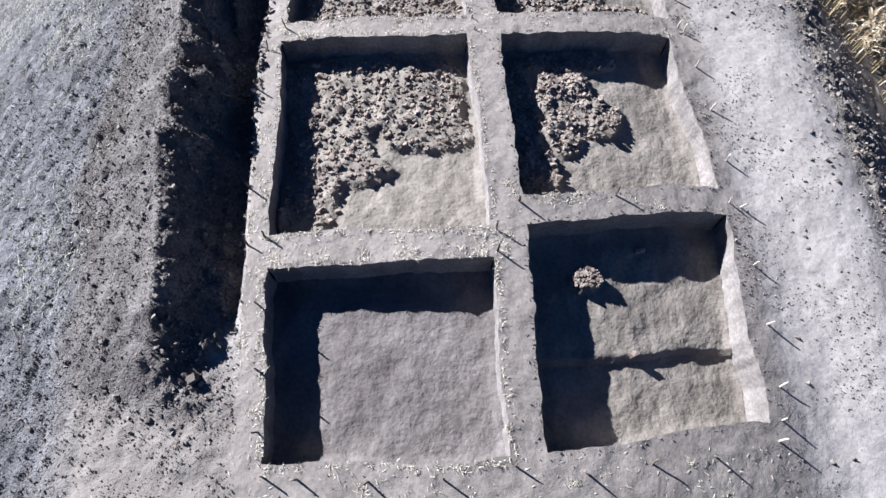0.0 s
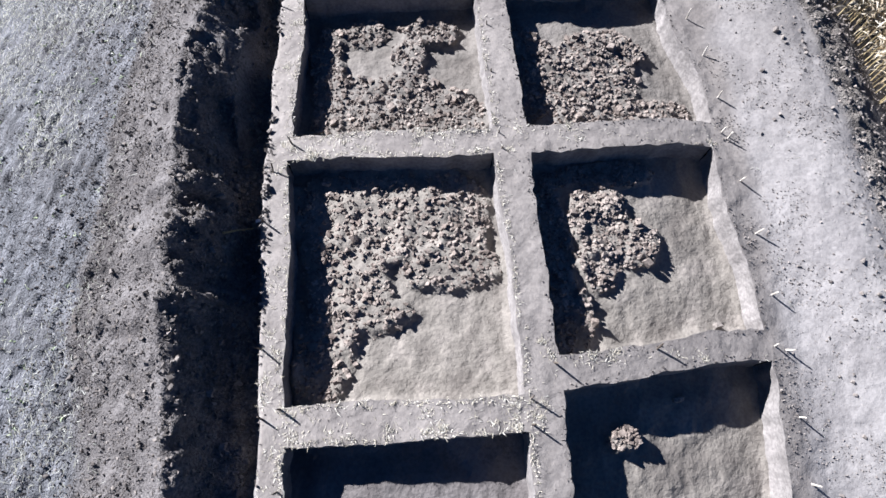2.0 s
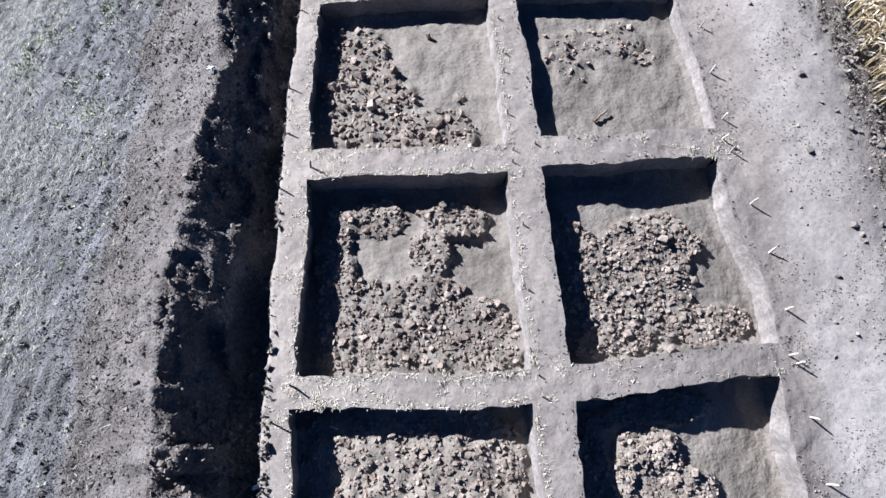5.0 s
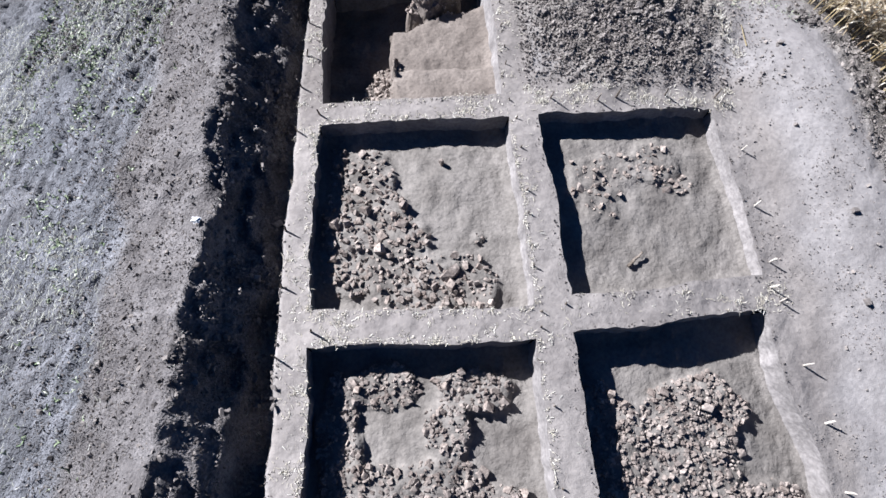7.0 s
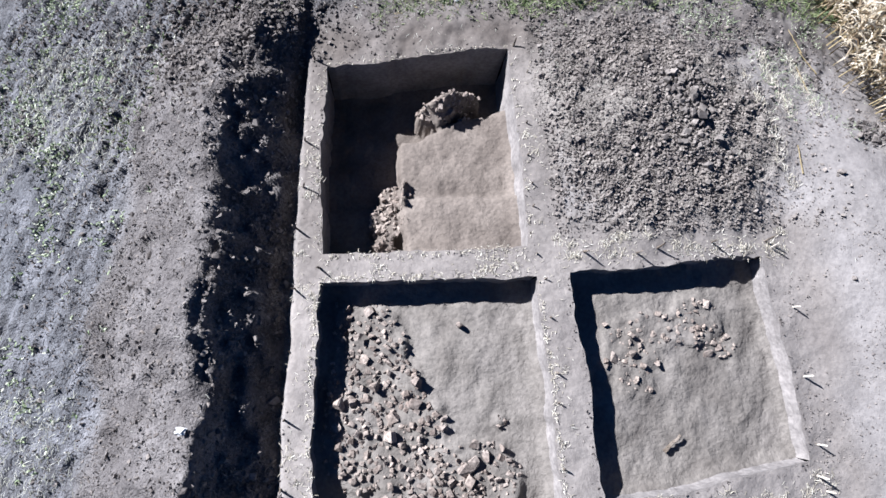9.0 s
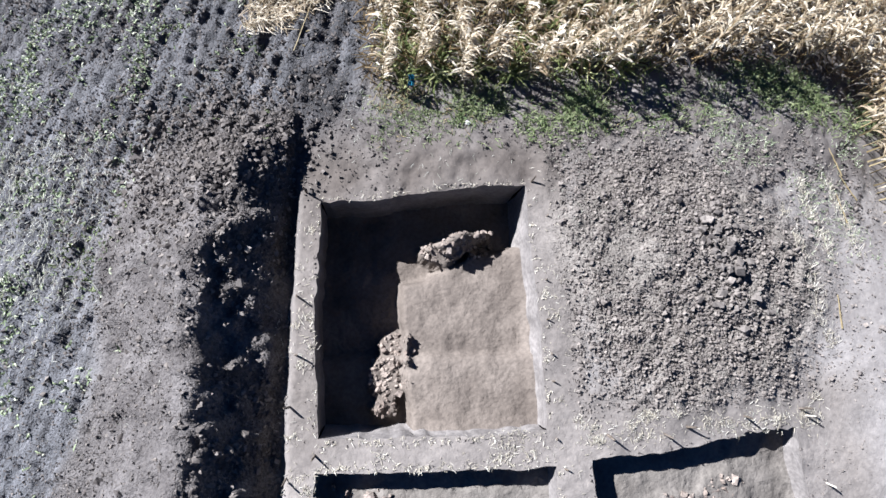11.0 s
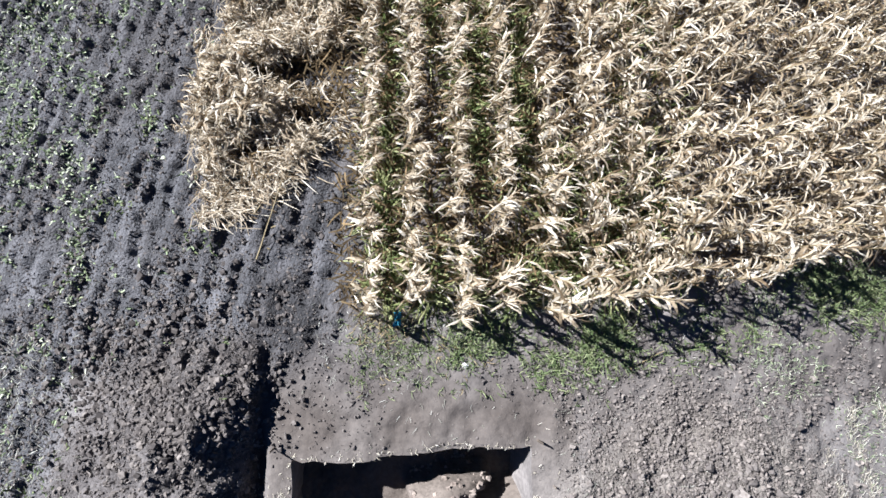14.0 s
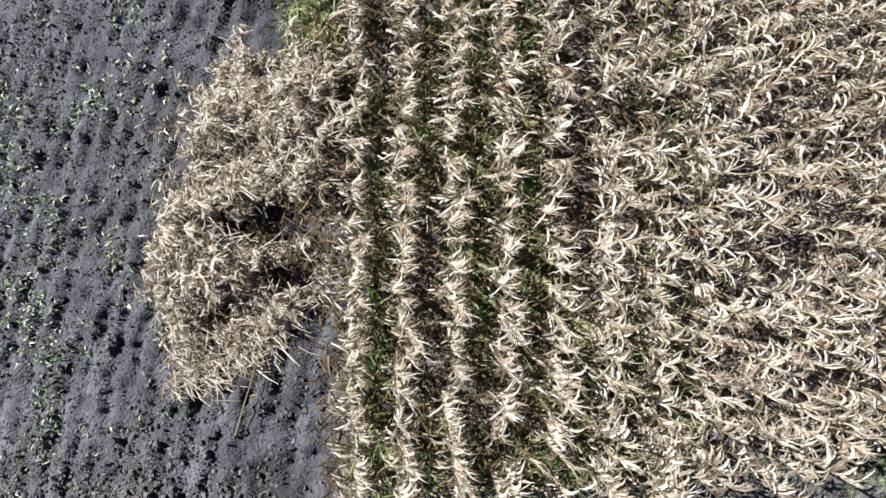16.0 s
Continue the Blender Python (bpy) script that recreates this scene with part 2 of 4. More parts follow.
def ground_material():
    m, nt, b = new_material("soil")
    pos = position(nt)
    rows = nt.nodes.new("ShaderNodeMapping")
    rows.vector_type = "TEXTURE"
    rows.inputs["Rotation"].default_value = (0, 0, radians(-15.8))
    rows.inputs["Scale"].default_value = (1, 3.2, 1)
    nt.links.new(pos, rows.inputs["Vector"])
    dry, a, c = soil_colour(nt, pos, (0.202, 0.192, 0.189), (0.227, 0.217, 0.213), (0.249, 0.238, 0.233), 0.9, 14.0, 0.38)
    field, _, _ = soil_colour(nt, rows.outputs["Vector"], (0.068, 0.072, 0.081), (0.102, 0.107, 0.119), (0.156, 0.161, 0.178), 4.0, 32)
    rough, _, _ = soil_colour(nt, pos, (0.082, 0.076, 0.075), (0.108, 0.101, 0.100), (0.138, 0.130, 0.129), 1.6, 18, 0.8)
    fresh, _, _ = soil_colour(nt, pos, (0.142, 0.132, 0.121), (0.190, 0.177, 0.162), (0.232, 0.216, 0.198), 2.2, 20)
    at = nt.nodes.new("ShaderNodeAttribute")
    at.attribute_name = "soil"
    sep = nt.nodes.new("ShaderNodeSeparateColor")
    nt.links.new(at.outputs["Color"], sep.inputs["Color"])
    walked = nt.nodes.new("ShaderNodeAttribute")
    walked.attribute_name = "walked"
    dry = mix(nt, walked.outputs["Fac"], dry, mix(nt, 1.0, dry, (0.800, 0.772, 0.738), "MULTIPLY"))
    col = mix(nt, sep.outputs[0], dry, field)
    col = mix(nt, sep.outputs[1], col, rough)
    col = mix(nt, sep.outputs[2], col, fresh)
    # dry straw-coloured dust and darker damp specks
    sp = node_noise(nt, 55, 3, pos)
    r = ramp(nt, [(0.60, (0, 0, 0)), (0.70, (1, 1, 1))])
    nt.links.new(sp.outputs["Fac"], r.inputs["Fac"])
    col = mix(nt, r.outputs["Color"], col, mix(nt, 1.0, col, (1.20, 1.17, 1.09), "MULTIPLY"))
    # darkening from the soil attribute's alpha, with the crop's painted shade
    darken = ramp(nt, [(0.0, (1, 1, 1)), (1.0, (0.435, 0.413, 0.396))])
    nt.links.new(at.outputs["Alpha"], darken.inputs["Fac"])
    col = mix(nt, 1.0, col, darken.outputs["Color"], "MULTIPLY")
    nt.links.new(col, b.inputs["Base Color"])
    bump_on(nt, b, [(node_noise(nt, 3.2, 5, pos).outputs["Fac"], 0.022), (node_noise(nt, 13, 4, pos).outputs["Fac"], 0.010), (node_noise(nt, 48, 4, pos).outputs["Fac"], 0.006)])
    # dug and tilled earth is cloddy
    cl = nt.nodes.new("ShaderNodeBump")
    cl.inputs["Distance"].default_value = 0.05
    add = nt.nodes.new("ShaderNodeVectorMath")
    add.operation = "DOT_PRODUCT"
    add.inputs[1].default_value = (1, 1, 1)
    nt.links.new(at.outputs["Color"], add.inputs[0])
    nt.links.new(add.outputs["Value"], cl.inputs["Strength"])
    nt.links.new(node_noise(nt, 24, 4, pos).outputs["Fac"], cl.inputs["Height"])
    nt.links.new(b.inputs["Normal"].links[0].from_socket, cl.inputs["Normal"])
    nt.links.new(cl.outputs["Normal"], b.inputs["Normal"])
    return m


def earth_material(name, dark, mid, light, coarse=1.5, fine=22.0, relief=0.03, per_object=False, grain=1.0):
    m, nt, b = new_material(name)
    pos = position(nt)
    col, a, c = soil_colour(nt, pos, dark, mid, light, coarse, fine, grain)
    if per_object:
        info = nt.nodes.new("ShaderNodeObjectInfo")
        r = ramp(nt, [(0.0, (0.86, 0.85, 0.84)), (0.5, (1, 0.985, 0.97)), (1.0, (1.10, 1.07, 1.03))])
        nt.links.new(info.outputs["Random"], r.inputs["Fac"])
        col = mix(nt, 1.0, col, r.outputs["Color"], "MULTIPLY")
    nt.links.new(col, b.inputs["Base Color"])
    bump_on(nt, b, [(node_noise(nt, 6, 3, pos).outputs["Fac"], relief * 1.1), (node_noise(nt, 15, 4, pos).outputs["Fac"], relief * 0.6), (node_noise(nt, 45, 4, pos).outputs["Fac"], relief * 0.2)])
    return m


def island_material(name, stops, rough=0.8, translucent=False):
    """Colour that changes from piece to piece of a joined mesh."""
    m, nt, b = new_material(name, rough)
    g = nt.nodes.new("ShaderNodeNewGeometry")
    r = ramp(nt, stops)
    nt.links.new(g.outputs["Random Per Island"], r.inputs["Fac"])
    n = node_noise(nt, 30, 3, g.outputs["Position"])
    r2 = ramp(nt, [(0.3, (0.7, 0.68, 0.64)), (0.65, (1.12, 1.12, 1.1))])
    nt.links.new(n.outputs["Fac"], r2.inputs["Fac"])
    col = mix(nt, 1.0, r.outputs["Color"], r2.outputs["Color"], "MULTIPLY")
    nt.links.new(col, b.inputs["Base Color"])
    if translucent:                                     # thin dry leaves let some light through
        tr, both = nt.nodes.new("ShaderNodeBsdfTranslucent"), nt.nodes.new("ShaderNodeMixShader")
        nt.links.new(mix(nt, 1.0, col, (1.0, 0.95, 0.80), "MULTIPLY"), tr.inputs["Color"])
        both.inputs["Fac"].default_value = 0.30
        nt.links.new(b.outputs["BSDF"], both.inputs[1])
        nt.links.new(tr.outputs["BSDF"], both.inputs[2])
        nt.links.new(both.outputs["Shader"], nt.nodes["Material Output"].inputs["Surface"])
    return m


SOIL = ground_material()
PIT_WALL = earth_material("cut_earth", (0.146, 0.136, 0.131), (0.176, 0.165, 0.159), (0.206, 0.193, 0.186), 2.0, 16, 0.02, False, 0.5)
PIT_FLOOR = earth_material("pit_floor_earth", (0.113, 0.103, 0.093), (0.140, 0.129, 0.117), (0.164, 0.151, 0.138), 1.3, 16, 0.028, False, 0.45)
PALE_FLOOR = earth_material("pale_floor_earth", (0.141, 0.128, 0.114), (0.175, 0.161, 0.142), (0.206, 0.188, 0.168), 1.3, 16, 0.028, False, 0.45)
# browner, darker floor of the deep pit
DEEP_FLOOR = earth_material("brown_floor_earth", (0.096, 0.082, 0.071), (0.122, 0.105, 0.091), (0.150, 0.130, 0.113), 1.3, 16, 0.028, False, 0.45)
SWEPT_FLOOR = earth_material("swept_floor_earth", (0.097, 0.088, 0.086), (0.119, 0.110, 0.107), (0.140, 0.129, 0.127), 1.3, 16, 0.028, False, 0.45)
DAUB = earth_material("burnt_daub", (0.136, 0.114, 0.101), (0.187, 0.163, 0.146), (0.233, 0.205, 0.185), 3.0, 24, 0.016, True)
CLOD = island_material("clod", [(0, (0.110, 0.098, 0.095)), (0.5, (0.166, 0.151, 0.142)), (1, (0.213, 0.192, 0.179))], 0.95)
# darker clods; the dark of their shaded sides is put into the colour
DARK_CLOD = island_material("dark_clod", [(0, (0.064, 0.058, 0.057)), (0.5, (0.104, 0.094, 0.091)), (1, (0.156, 0.142, 0.134))], 0.95)
HEAP_CLOD = island_material("heap_clod", [(0, (0.092, 0.083, 0.081)), (0.5, (0.142, 0.130, 0.124)), (1, (0.194, 0.176, 0.166))], 0.95)
STRAW = island_material("straw", [(0, (0.302, 0.278, 0.225)), (0.6, (0.446, 0.420, 0.354)), (1, (0.559, 0.548, 0.499))], 0.7)
STUBBLE = island_material("bleached_grass", [(0, (0.173, 0.176, 0.149)), (0.6, (0.294, 0.299, 0.264)), (1, (0.397, 0.403, 0.378))], 0.8)
CORN = island_material("dry_corn", [(0, (0.150, 0.108, 0.064)), (0.2, (0.262, 0.210, 0.141)), (0.5, (0.440, 0.380, 0.284)), (0.8, (0.580, 0.535, 0.446)), (1, (0.720, 0.685, 0.600))], 0.50, True)
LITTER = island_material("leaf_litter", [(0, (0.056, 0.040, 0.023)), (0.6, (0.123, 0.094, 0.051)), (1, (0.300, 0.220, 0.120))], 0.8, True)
STALK = island_material("corn_stalk", [(0, (0.161, 0.128, 0.067)), (1, (0.261, 0.219, 0.128))], 0.6)
PALE_GREEN = island_material("pale_weed", [(0, (0.105, 0.148, 0.075)), (0.6, (0.225, 0.270, 0.165)), (1, (0.475, 0.488, 0.420))], 0.7)
GREEN = island_material("green_leaf", [(0, (0.043, 0.070, 0.025)), (0.5, (0.107, 0.140, 0.057)), (1, (0.212, 0.238, 0.129))], 0.6)
WOOD = earth_material("grey_wood", (0.069, 0.058, 0.048), (0.112, 0.097, 0.080), (0.165, 0.146, 0.128), 6, 60, 0.004, True)
WHITE_WOOD = earth_material("pale_wood", (0.346, 0.317, 0.274), (0.418, 0.389, 0.338), (0.490, 0.461, 0.410), 6, 60, 0.004)
BRIGHT_WEED = island_material("bright_weed", [(0, (0.075, 0.115, 0.032)), (0.5, (0.205, 0.235, 0.095)), (1, (0.385, 0.400, 0.205))], 0.6, True)
BLUE = earth_material("blue_plastic", (0.022, 0.120, 0.195), (0.038, 0.195, 0.285), (0.075, 0.270, 0.345), 20, 60, 0.01)
PALE = earth_material("pale_plastic", (0.465, 0.465, 0.465), (0.540, 0.540, 0.532), (0.600, 0.600, 0.600), 20, 60, 0.01)


# ---------------------------------------------------------------- ground, with the pits cut out
def ladder(breaks, step):
    out = []
    for a, b in zip(breaks[:-1], breaks[1:]):
        n = max(1, round((b - a) / step))
        out += list(np.linspace(a, b, n, endpoint=False))
    return out + [breaks[-1]]


FAR = [12, 14, 17, 22, 30, 45, 80, 160, 400, 1500]
xs = [-12.5 - f + 10 for f in reversed(FAR)] + ladder([-12.5, -7.5], 0.075)[:-1] + ladder([-7.5, 0.0, 3.6, 4.2, 7.85, 13.5], 0.055) + [13.5 + f - 10 for f in FAR]
ybr = sorted({y for p in PITS for y in p[0][2:]})
ys = [-5 - f + 10 for f in reversed(FAR)] + ladder([-5.0] + ybr + [29.0], 0.055) + [29.0 + f - 10 for f in FAR]
xs, ys = np.array(xs), np.array(ys)
X, Y = np.meshgrid(xs, ys)
inside = (X > -12.4) & (X < 13.4) & (Y > -4.9) & (Y < 28.9)
WX, WY = warp(X, Y)
WX, WY = np.where(inside, WX, X), np.where(inside, WY, Y)
Z = np.where(inside, ground_z(WX, WY), ground_z(WX, WY, False))
xc, yc = (xs[1:] + xs[:-1]) / 2, (ys[1:] + ys[:-1]) / 2
XC, YC = np.meshgrid(xc, yc)
keep = np.ones(XC.shape, bool)
for (x0, x1, y0, y1), _, _ in PITS:
    keep &= ~((XC > x0) & (XC < x1) & (YC > y0) & (YC < y1))
gm = bpy.data.meshes.new("ground")
gverts = np.stack([WX.ravel(), WY.ravel(), Z.ravel()], 1)
gm.from_pydata(gverts.tolist(), [], grid_faces(len(xs), len(ys), keep).tolist())
gm.polygons.foreach_set("use_smooth", np.ones(len(gm.polygons), bool))
gm.materials.append(SOIL)
field_m, rough_m, fresh_m = soils(WX, WY)
attr = gm.color_attributes.new("soil", "FLOAT_COLOR", "POINT")
attr.data.foreach_set("color", np.stack([field_m.ravel(), rough_m.ravel(), fresh_m.ravel(), soil_darkness(WX, WY).ravel()], 1).ravel())
walked_m = smooth(-0.12, 0.06, WX - wall_x(WY)) * smooth(8.9, 8.3, WX + 0.5 * fbm(WX, WY, 1.1, 2, 57)) * np.where(WX > 4.1, smooth(15.6, 14.9, WY), smooth(19.6, 18.8, WY))
walked_m = np.maximum(walked_m, smooth(0.8, -0.6, WY + 0.5 * fbm(WX, WY, 1.1, 2, 58)) * smooth(-7.0, -4.0, WX) * smooth(8.9, 8.3, WX))
wattr = gm.attributes.new("walked", "FLOAT", "POINT")
wattr.data.foreach_set("value", walked_m.ravel())
ground = tagged(new("ground", gm), "dry grey trampled soil with tilled field and dug earth", "ground", kind="structure")

# ---------------------------------------------------------------- pits
# Where rubble lies in each pit: ellipses (u, v, half-widths, height); u across, v away, both 0 to 1
RUBBLE = {
    1: [(0.50, 0.80, 0.52, 0.22, 0.16), (0.80, 0.76, 0.24, 0.22, 0.14), (0.22, 0.52, 0.24, 0.26, 0.15), (0.76, 0.55, 0.26, 0.14, 0.15), (0.12, 0.20, 0.14, 0.24, 0.14), (0.36, 0.36, 0.18, 0.07, 0.13)],
    2: [(0.5, 0.20, 0.5, 0.20, 0.13), (0.12, 0.55, 0.10, 0.3, 0.14), (0.30, 0.83, 0.16, 0.10, 0.15), (0.75, 0.82, 0.20, 0.10, 0.16), (0.60, 0.62, 0.09, 0.12, 0.14), (0.50, 0.40, 0.22, 0.10, 0.13), (0.28, 0.36, 0.2, 0.14, 0.13)],
    3: [(0.28, 0.60, 0.20, 0.27, 0.12), (0.33, 0.28, 0.30, 0.26, 0.12), (0.64, 0.17, 0.26, 0.16, 0.12), (0.80, 0.38, 0.035, 0.035, 0.10), (0.1, 0.45, 0.08, 0.4, 0.08)],
    4: [(0.66, 0.775, 0.20, 0.085, 0.0), (0.35, 0.335, 0.105, 0.085, 0.36), (0.31, 0.20, 0.095, 0.12, 0.34), (0.28, 0.08, 0.09, 0.055, 0.32)],
    5: [(0.29, 0.76, 0.075, 0.06, 0.22)],
    6: [(0.32, 0.68, 0.18, 0.19, 0.18), (0.50, 0.52, 0.16, 0.13, 0.18), (0.30, 0.42, 0.12, 0.16, 0.16), (0.20, 0.18, 0.05, 0.2, 0.14), (0.10, 0.5, 0.10, 0.45, 0.1), (0.4, 0.92, 0.35, 0.07, 0.14)],
    7: [(0.40, 0.40, 0.34, 0.36, 0.13), (0.74, 0.14, 0.18, 0.12, 0.12), (0.66, 0.60, 0.2, 0.16, 0.12), (0.12, 0.4, 0.12, 0.4, 0.1)],
    8: [(0.36, 0.70, 0.22, 0.09, 0.05), (0.25, 0.58, 0.12, 0.16, 0.04), (0.60, 0.73, 0.14, 0.11, 0.07), (0.70, 0.60, 0.10, 0.06, 0.02)],
}


def rubble_mask(n, u, v):
    """Cover and height of the rubble in pit n."""
    cover, high = np.zeros(np.shape(u)), np.zeros(np.shape(u))
    wob = 1.0 * fbm(u + n * 3.7, v, 4.5, 3, 90)
    for cu, cv, ru, rv, h in RUBBLE.get(n, []):
        c = 1 - smooth(0.88, 1.04, np.hypot((u - cu) / ru, (v - cv) / rv) + wob)
        cover, high = np.maximum(cover, c), np.maximum(high, c * h)
    return cover, high


def pit_floor_z(n, u, v, x, y):
    (x0, x1, y0, y1), _, depth = PITS[n]
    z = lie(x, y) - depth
    z = z + 0.09 * fbm(x, y, 0.9, 2, 81 + n) + 0.06 * fbm(x, y, 2.6, 2, 82 + n) + 0.045 * fbm(x * 1.25, y * 0.8, 6.5, 2, 84 + n)
    edge = np.minimum(np.minimum(u, 1 - u) * (x1 - x0), np.minimum(v, 1 - v) * (y1 - y0))
    z = z + 0.05 * (1 - smooth(0.0, 0.16, edge))
    cover, high = rubble_mask(n, u, v)
    if n == 4:
        high = high * smooth(0.43, 0.36, u)
    z = z + high * (0.85 + 0.9 * fbm(x, y, 2.2, 2, 87)) * (1.0 if n == 4 else 0.70) + cover * (0.16 * np.maximum(0, fbm(x, y, 2.6, 3, 88)) * (0.4 if n in (3, 8) else 1.0) + 0.08 * fbm(x, y, 7.0, 2, 89))
    if n == 5:                                          # a step across the pit, its nearer part dug deeper
        z = z - 0.12 * smooth(0.376, 0.366, v)
    if n == 4:                                          # a stump of earth left standing
        low = np.interp(u, [0.45, 0.50, 0.62, 0.74, 0.88], [0.815, 0.735, 0.672, 0.745, 0.83]) + 0.03 * fbm(x, y, 4.0, 2, 97)
        inside = smooth(-0.012, 0.014, v - low) * smooth(0.012, -0.012, v - np.interp(u, [0.45, 0.90], [0.780, 0.845]) + 0.03 * fbm(x, y, 4.0, 2, 99)) * smooth(0.455, 0.475, u) * smooth(0.885, 0.865, u)
        begin = np.interp(u, [0.38, 0.50, 0.60, 0.75, 1.0], [0.605, 0.620, 0.665, 0.725, 0.745])
        far_cut = smooth(0.0, 0.03, v - begin - 0.03 * fbm(x, y, 2.0, 2, 95))
        side_cut = smooth(0.398, 0.373, u + 0.03 * fbm(x, y, 2.5, 2, 94))
        dug = 0.62 * np.maximum(far_cut, side_cut)
        top = 0.42 * np.clip((v - low) / 0.085, 0, 1)
        z = z - dug + (top + dug + 0.06 * fbm(x, y, 5, 3, 98)) * inside
        z = z + 0.15 * smooth(0.300, 0.286, v + 0.02 * fbm(x, y, 1.5, 2, 96))
    return z


def plan(n, u, v):
    x0, x1, y0, y1 = PITS[n][0]
    return x0 + u * (x1 - x0), y0 + v * (y1 - y0)


def on_floor(n, u, v):
    """The place on the floor of pit n."""
    x, y = warp(*plan(n, np.atleast_1d(np.asarray(u, float)), np.atleast_1d(np.asarray(v, float))))
    return np.stack([x, y, pit_floor_z(n, np.atleast_1d(u), np.atleast_1d(v), x, y)], 1)


PIT_LABELS = ["square excavation pit with a bare swept earth floor", "square excavation pit, floor half covered with daub rubble",
              "square excavation pit strewn with daub rubble", "square excavation pit with rubble along one side",
              "deep square excavation pit with an earth stump", "square excavation pit with a stepped floor",
              "square excavation pit with a patch of rubble", "square excavation pit full of broken daub", "shallow square excavation pit with a few lumps"]
pits = []
for n, ((x0, x1, y0, y1), corners, depth) in enumerate(PITS):
    pit = tagged(new("excavation_pit"), PIT_LABELS[n], "excavation pit", "pits of the dig")
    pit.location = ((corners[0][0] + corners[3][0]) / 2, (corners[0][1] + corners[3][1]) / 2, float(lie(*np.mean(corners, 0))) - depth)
    base = np.array(pit.location)
    pits.append(pit)
    us = (np.array([x for x in xs if x0 - 1e-6 <= x <= x1 + 1e-6]) - x0) / (x1 - x0)
    vs = (np.array([y for y in ys if y0 - 1e-6 <= y <= y1 + 1e-6]) - y0) / (y1 - y0)
    U, V = np.meshgrid(us, vs)
    fx, fy = warp(*plan(n, U, V))
    fz = pit_floor_z(n, U, V, fx, fy)
    part("floor", mesh_of("floor", (np.stack([fx.ravel(), fy.ravel(), fz.ravel()], 1) - base).tolist(), grid_faces(len(us), len(vs)).tolist(), {0: SWEPT_FLOOR, 4: DEEP_FLOOR, 5: PALE_FLOOR, 6: PALE_FLOOR, 1: PALE_FLOOR}.get(n, PIT_FLOOR)), pit)
    for side in range(4):
        if side < 2:
            wu, wv = us, np.full(len(us), float(side))
        else:
            wu, wv = np.full(len(vs), float(side - 2)), vs
        wx, wy = warp(*plan(n, wu, wv))
        top, low = ground_z(wx, wy), pit_floor_z(n, wu, wv, wx, wy)
        rows = 9
        k = np.linspace(0, 1, rows)[:, None]
        out = (0.05 * fbm(wx[None, :] * 1.0 + 0 * k, wy[None, :] + k * 1.5, 3.0, 3, 101 + side) + 0.02) * np.sin(np.pi * k) ** 0.7
        nx, ny = ((0, 1), (0, -1), (1, 0), (-1, 0))[side]
        px, py = wx[None, :] - nx * out, wy[None, :] - ny * out
        pz = top[None, :] * (1 - k) + low[None, :] * k
        faces = grid_faces(len(wx), rows)
        if side in (0, 3):
            faces = faces[:, ::-1]
        part("wall", mesh_of("wall", (np.stack([px.ravel(), py.ravel(), pz.ravel()], 1) - base).tolist(), faces.tolist(), PIT_WALL), pit)

# ---------------------------------------------------------------- loose pieces
def hull_lump(seed, points=13, flat=0.7, sides=1.0):
    """An angular lump of earth, about 1 m across, as points and faces."""
    r = random.Random(seed)
    bm = bmesh.new()
    for _ in range(points):
        v = Vector((r.gauss(0, 1), r.gauss(0, 1), r.gauss(0, 1))).normalized() * r.uniform(0.40, 0.55)
        bm.verts.new((v.x * sides, v.y, v.z * flat))
    res = bmesh.ops.convex_hull(bm, input=bm.verts)
    loose = [v for v in bm.verts if not v.link_faces]
    bmesh.ops.delete(bm, geom=loose, context="VERTS")
    bmesh.ops.triangulate(bm, faces=bm.faces)
    bm.verts.index_update()
    verts = np.array([v.co[:] for v in bm.verts])
    faces = np.array([[v.index for v in f.verts] for f in bm.faces])
    bm.free()
    return verts, faces


def block_lump(seed):
    """A broken block: a box with its corners knocked about."""
    r = random.Random(seed)
    bm = bmesh.new()
    for x in (-1, 1):
        for y in (-1, 1):
            for z in (-1, 1):
                bm.verts.new((x * r.uniform(0.22, 0.50), y * r.uniform(0.18, 0.44), z * r.uniform(0.20, 0.46)))
    for _ in range(4):
        bm.verts.new((r.uniform(-0.5, 0.5), r.uniform(-0.45, 0.45), r.uniform(-0.2, 0.5)))
    bmesh.ops.convex_hull(bm, input=bm.verts)
    bmesh.ops.delete(bm, geom=[v for v in bm.verts if not v.link_faces], context="VERTS")
    bmesh.ops.triangulate(bm, faces=bm.faces)
    bm.verts.index_update()
    verts = np.array([v.co[:] for v in bm.verts])
    faces = np.array([[v.index for v in f.verts] for f in bm.faces])
    bm.free()
    return verts, faces


LUMPS = [block_lump(s) if s % 3 == 1 else hull_lump(s, 9 + s % 4, 0.6 + 0.07 * (s % 5), 0.8 + 0.1 * (s % 4)) for s in range(18)]


def turn_z(a):
    c, s = np.cos(a), np.sin(a)
    m = np.zeros(np.shape(a) + (3, 3))
    m[..., 0, 0], m[..., 0, 1], m[..., 1, 0], m[..., 1, 1], m[..., 2, 2] = c, -s, s, c, 1
    return m


def joined(name, shapes, places, turns, sizes, material, smooth_shade=False):
    """Many copies of a few shapes as one mesh."""
    V, F, base = [], [], 0
    for k in range(len(places)):
        v, f = shapes[k % len(shapes)]
        V.append((v * sizes[k]) @ turns[k].T + places[k])
        F.append(f + base)
        base += len(v)
    return mesh_of(name, np.concatenate(V).tolist(), [tuple(q) for g in F for q in g.tolist()], material, smooth_shade)


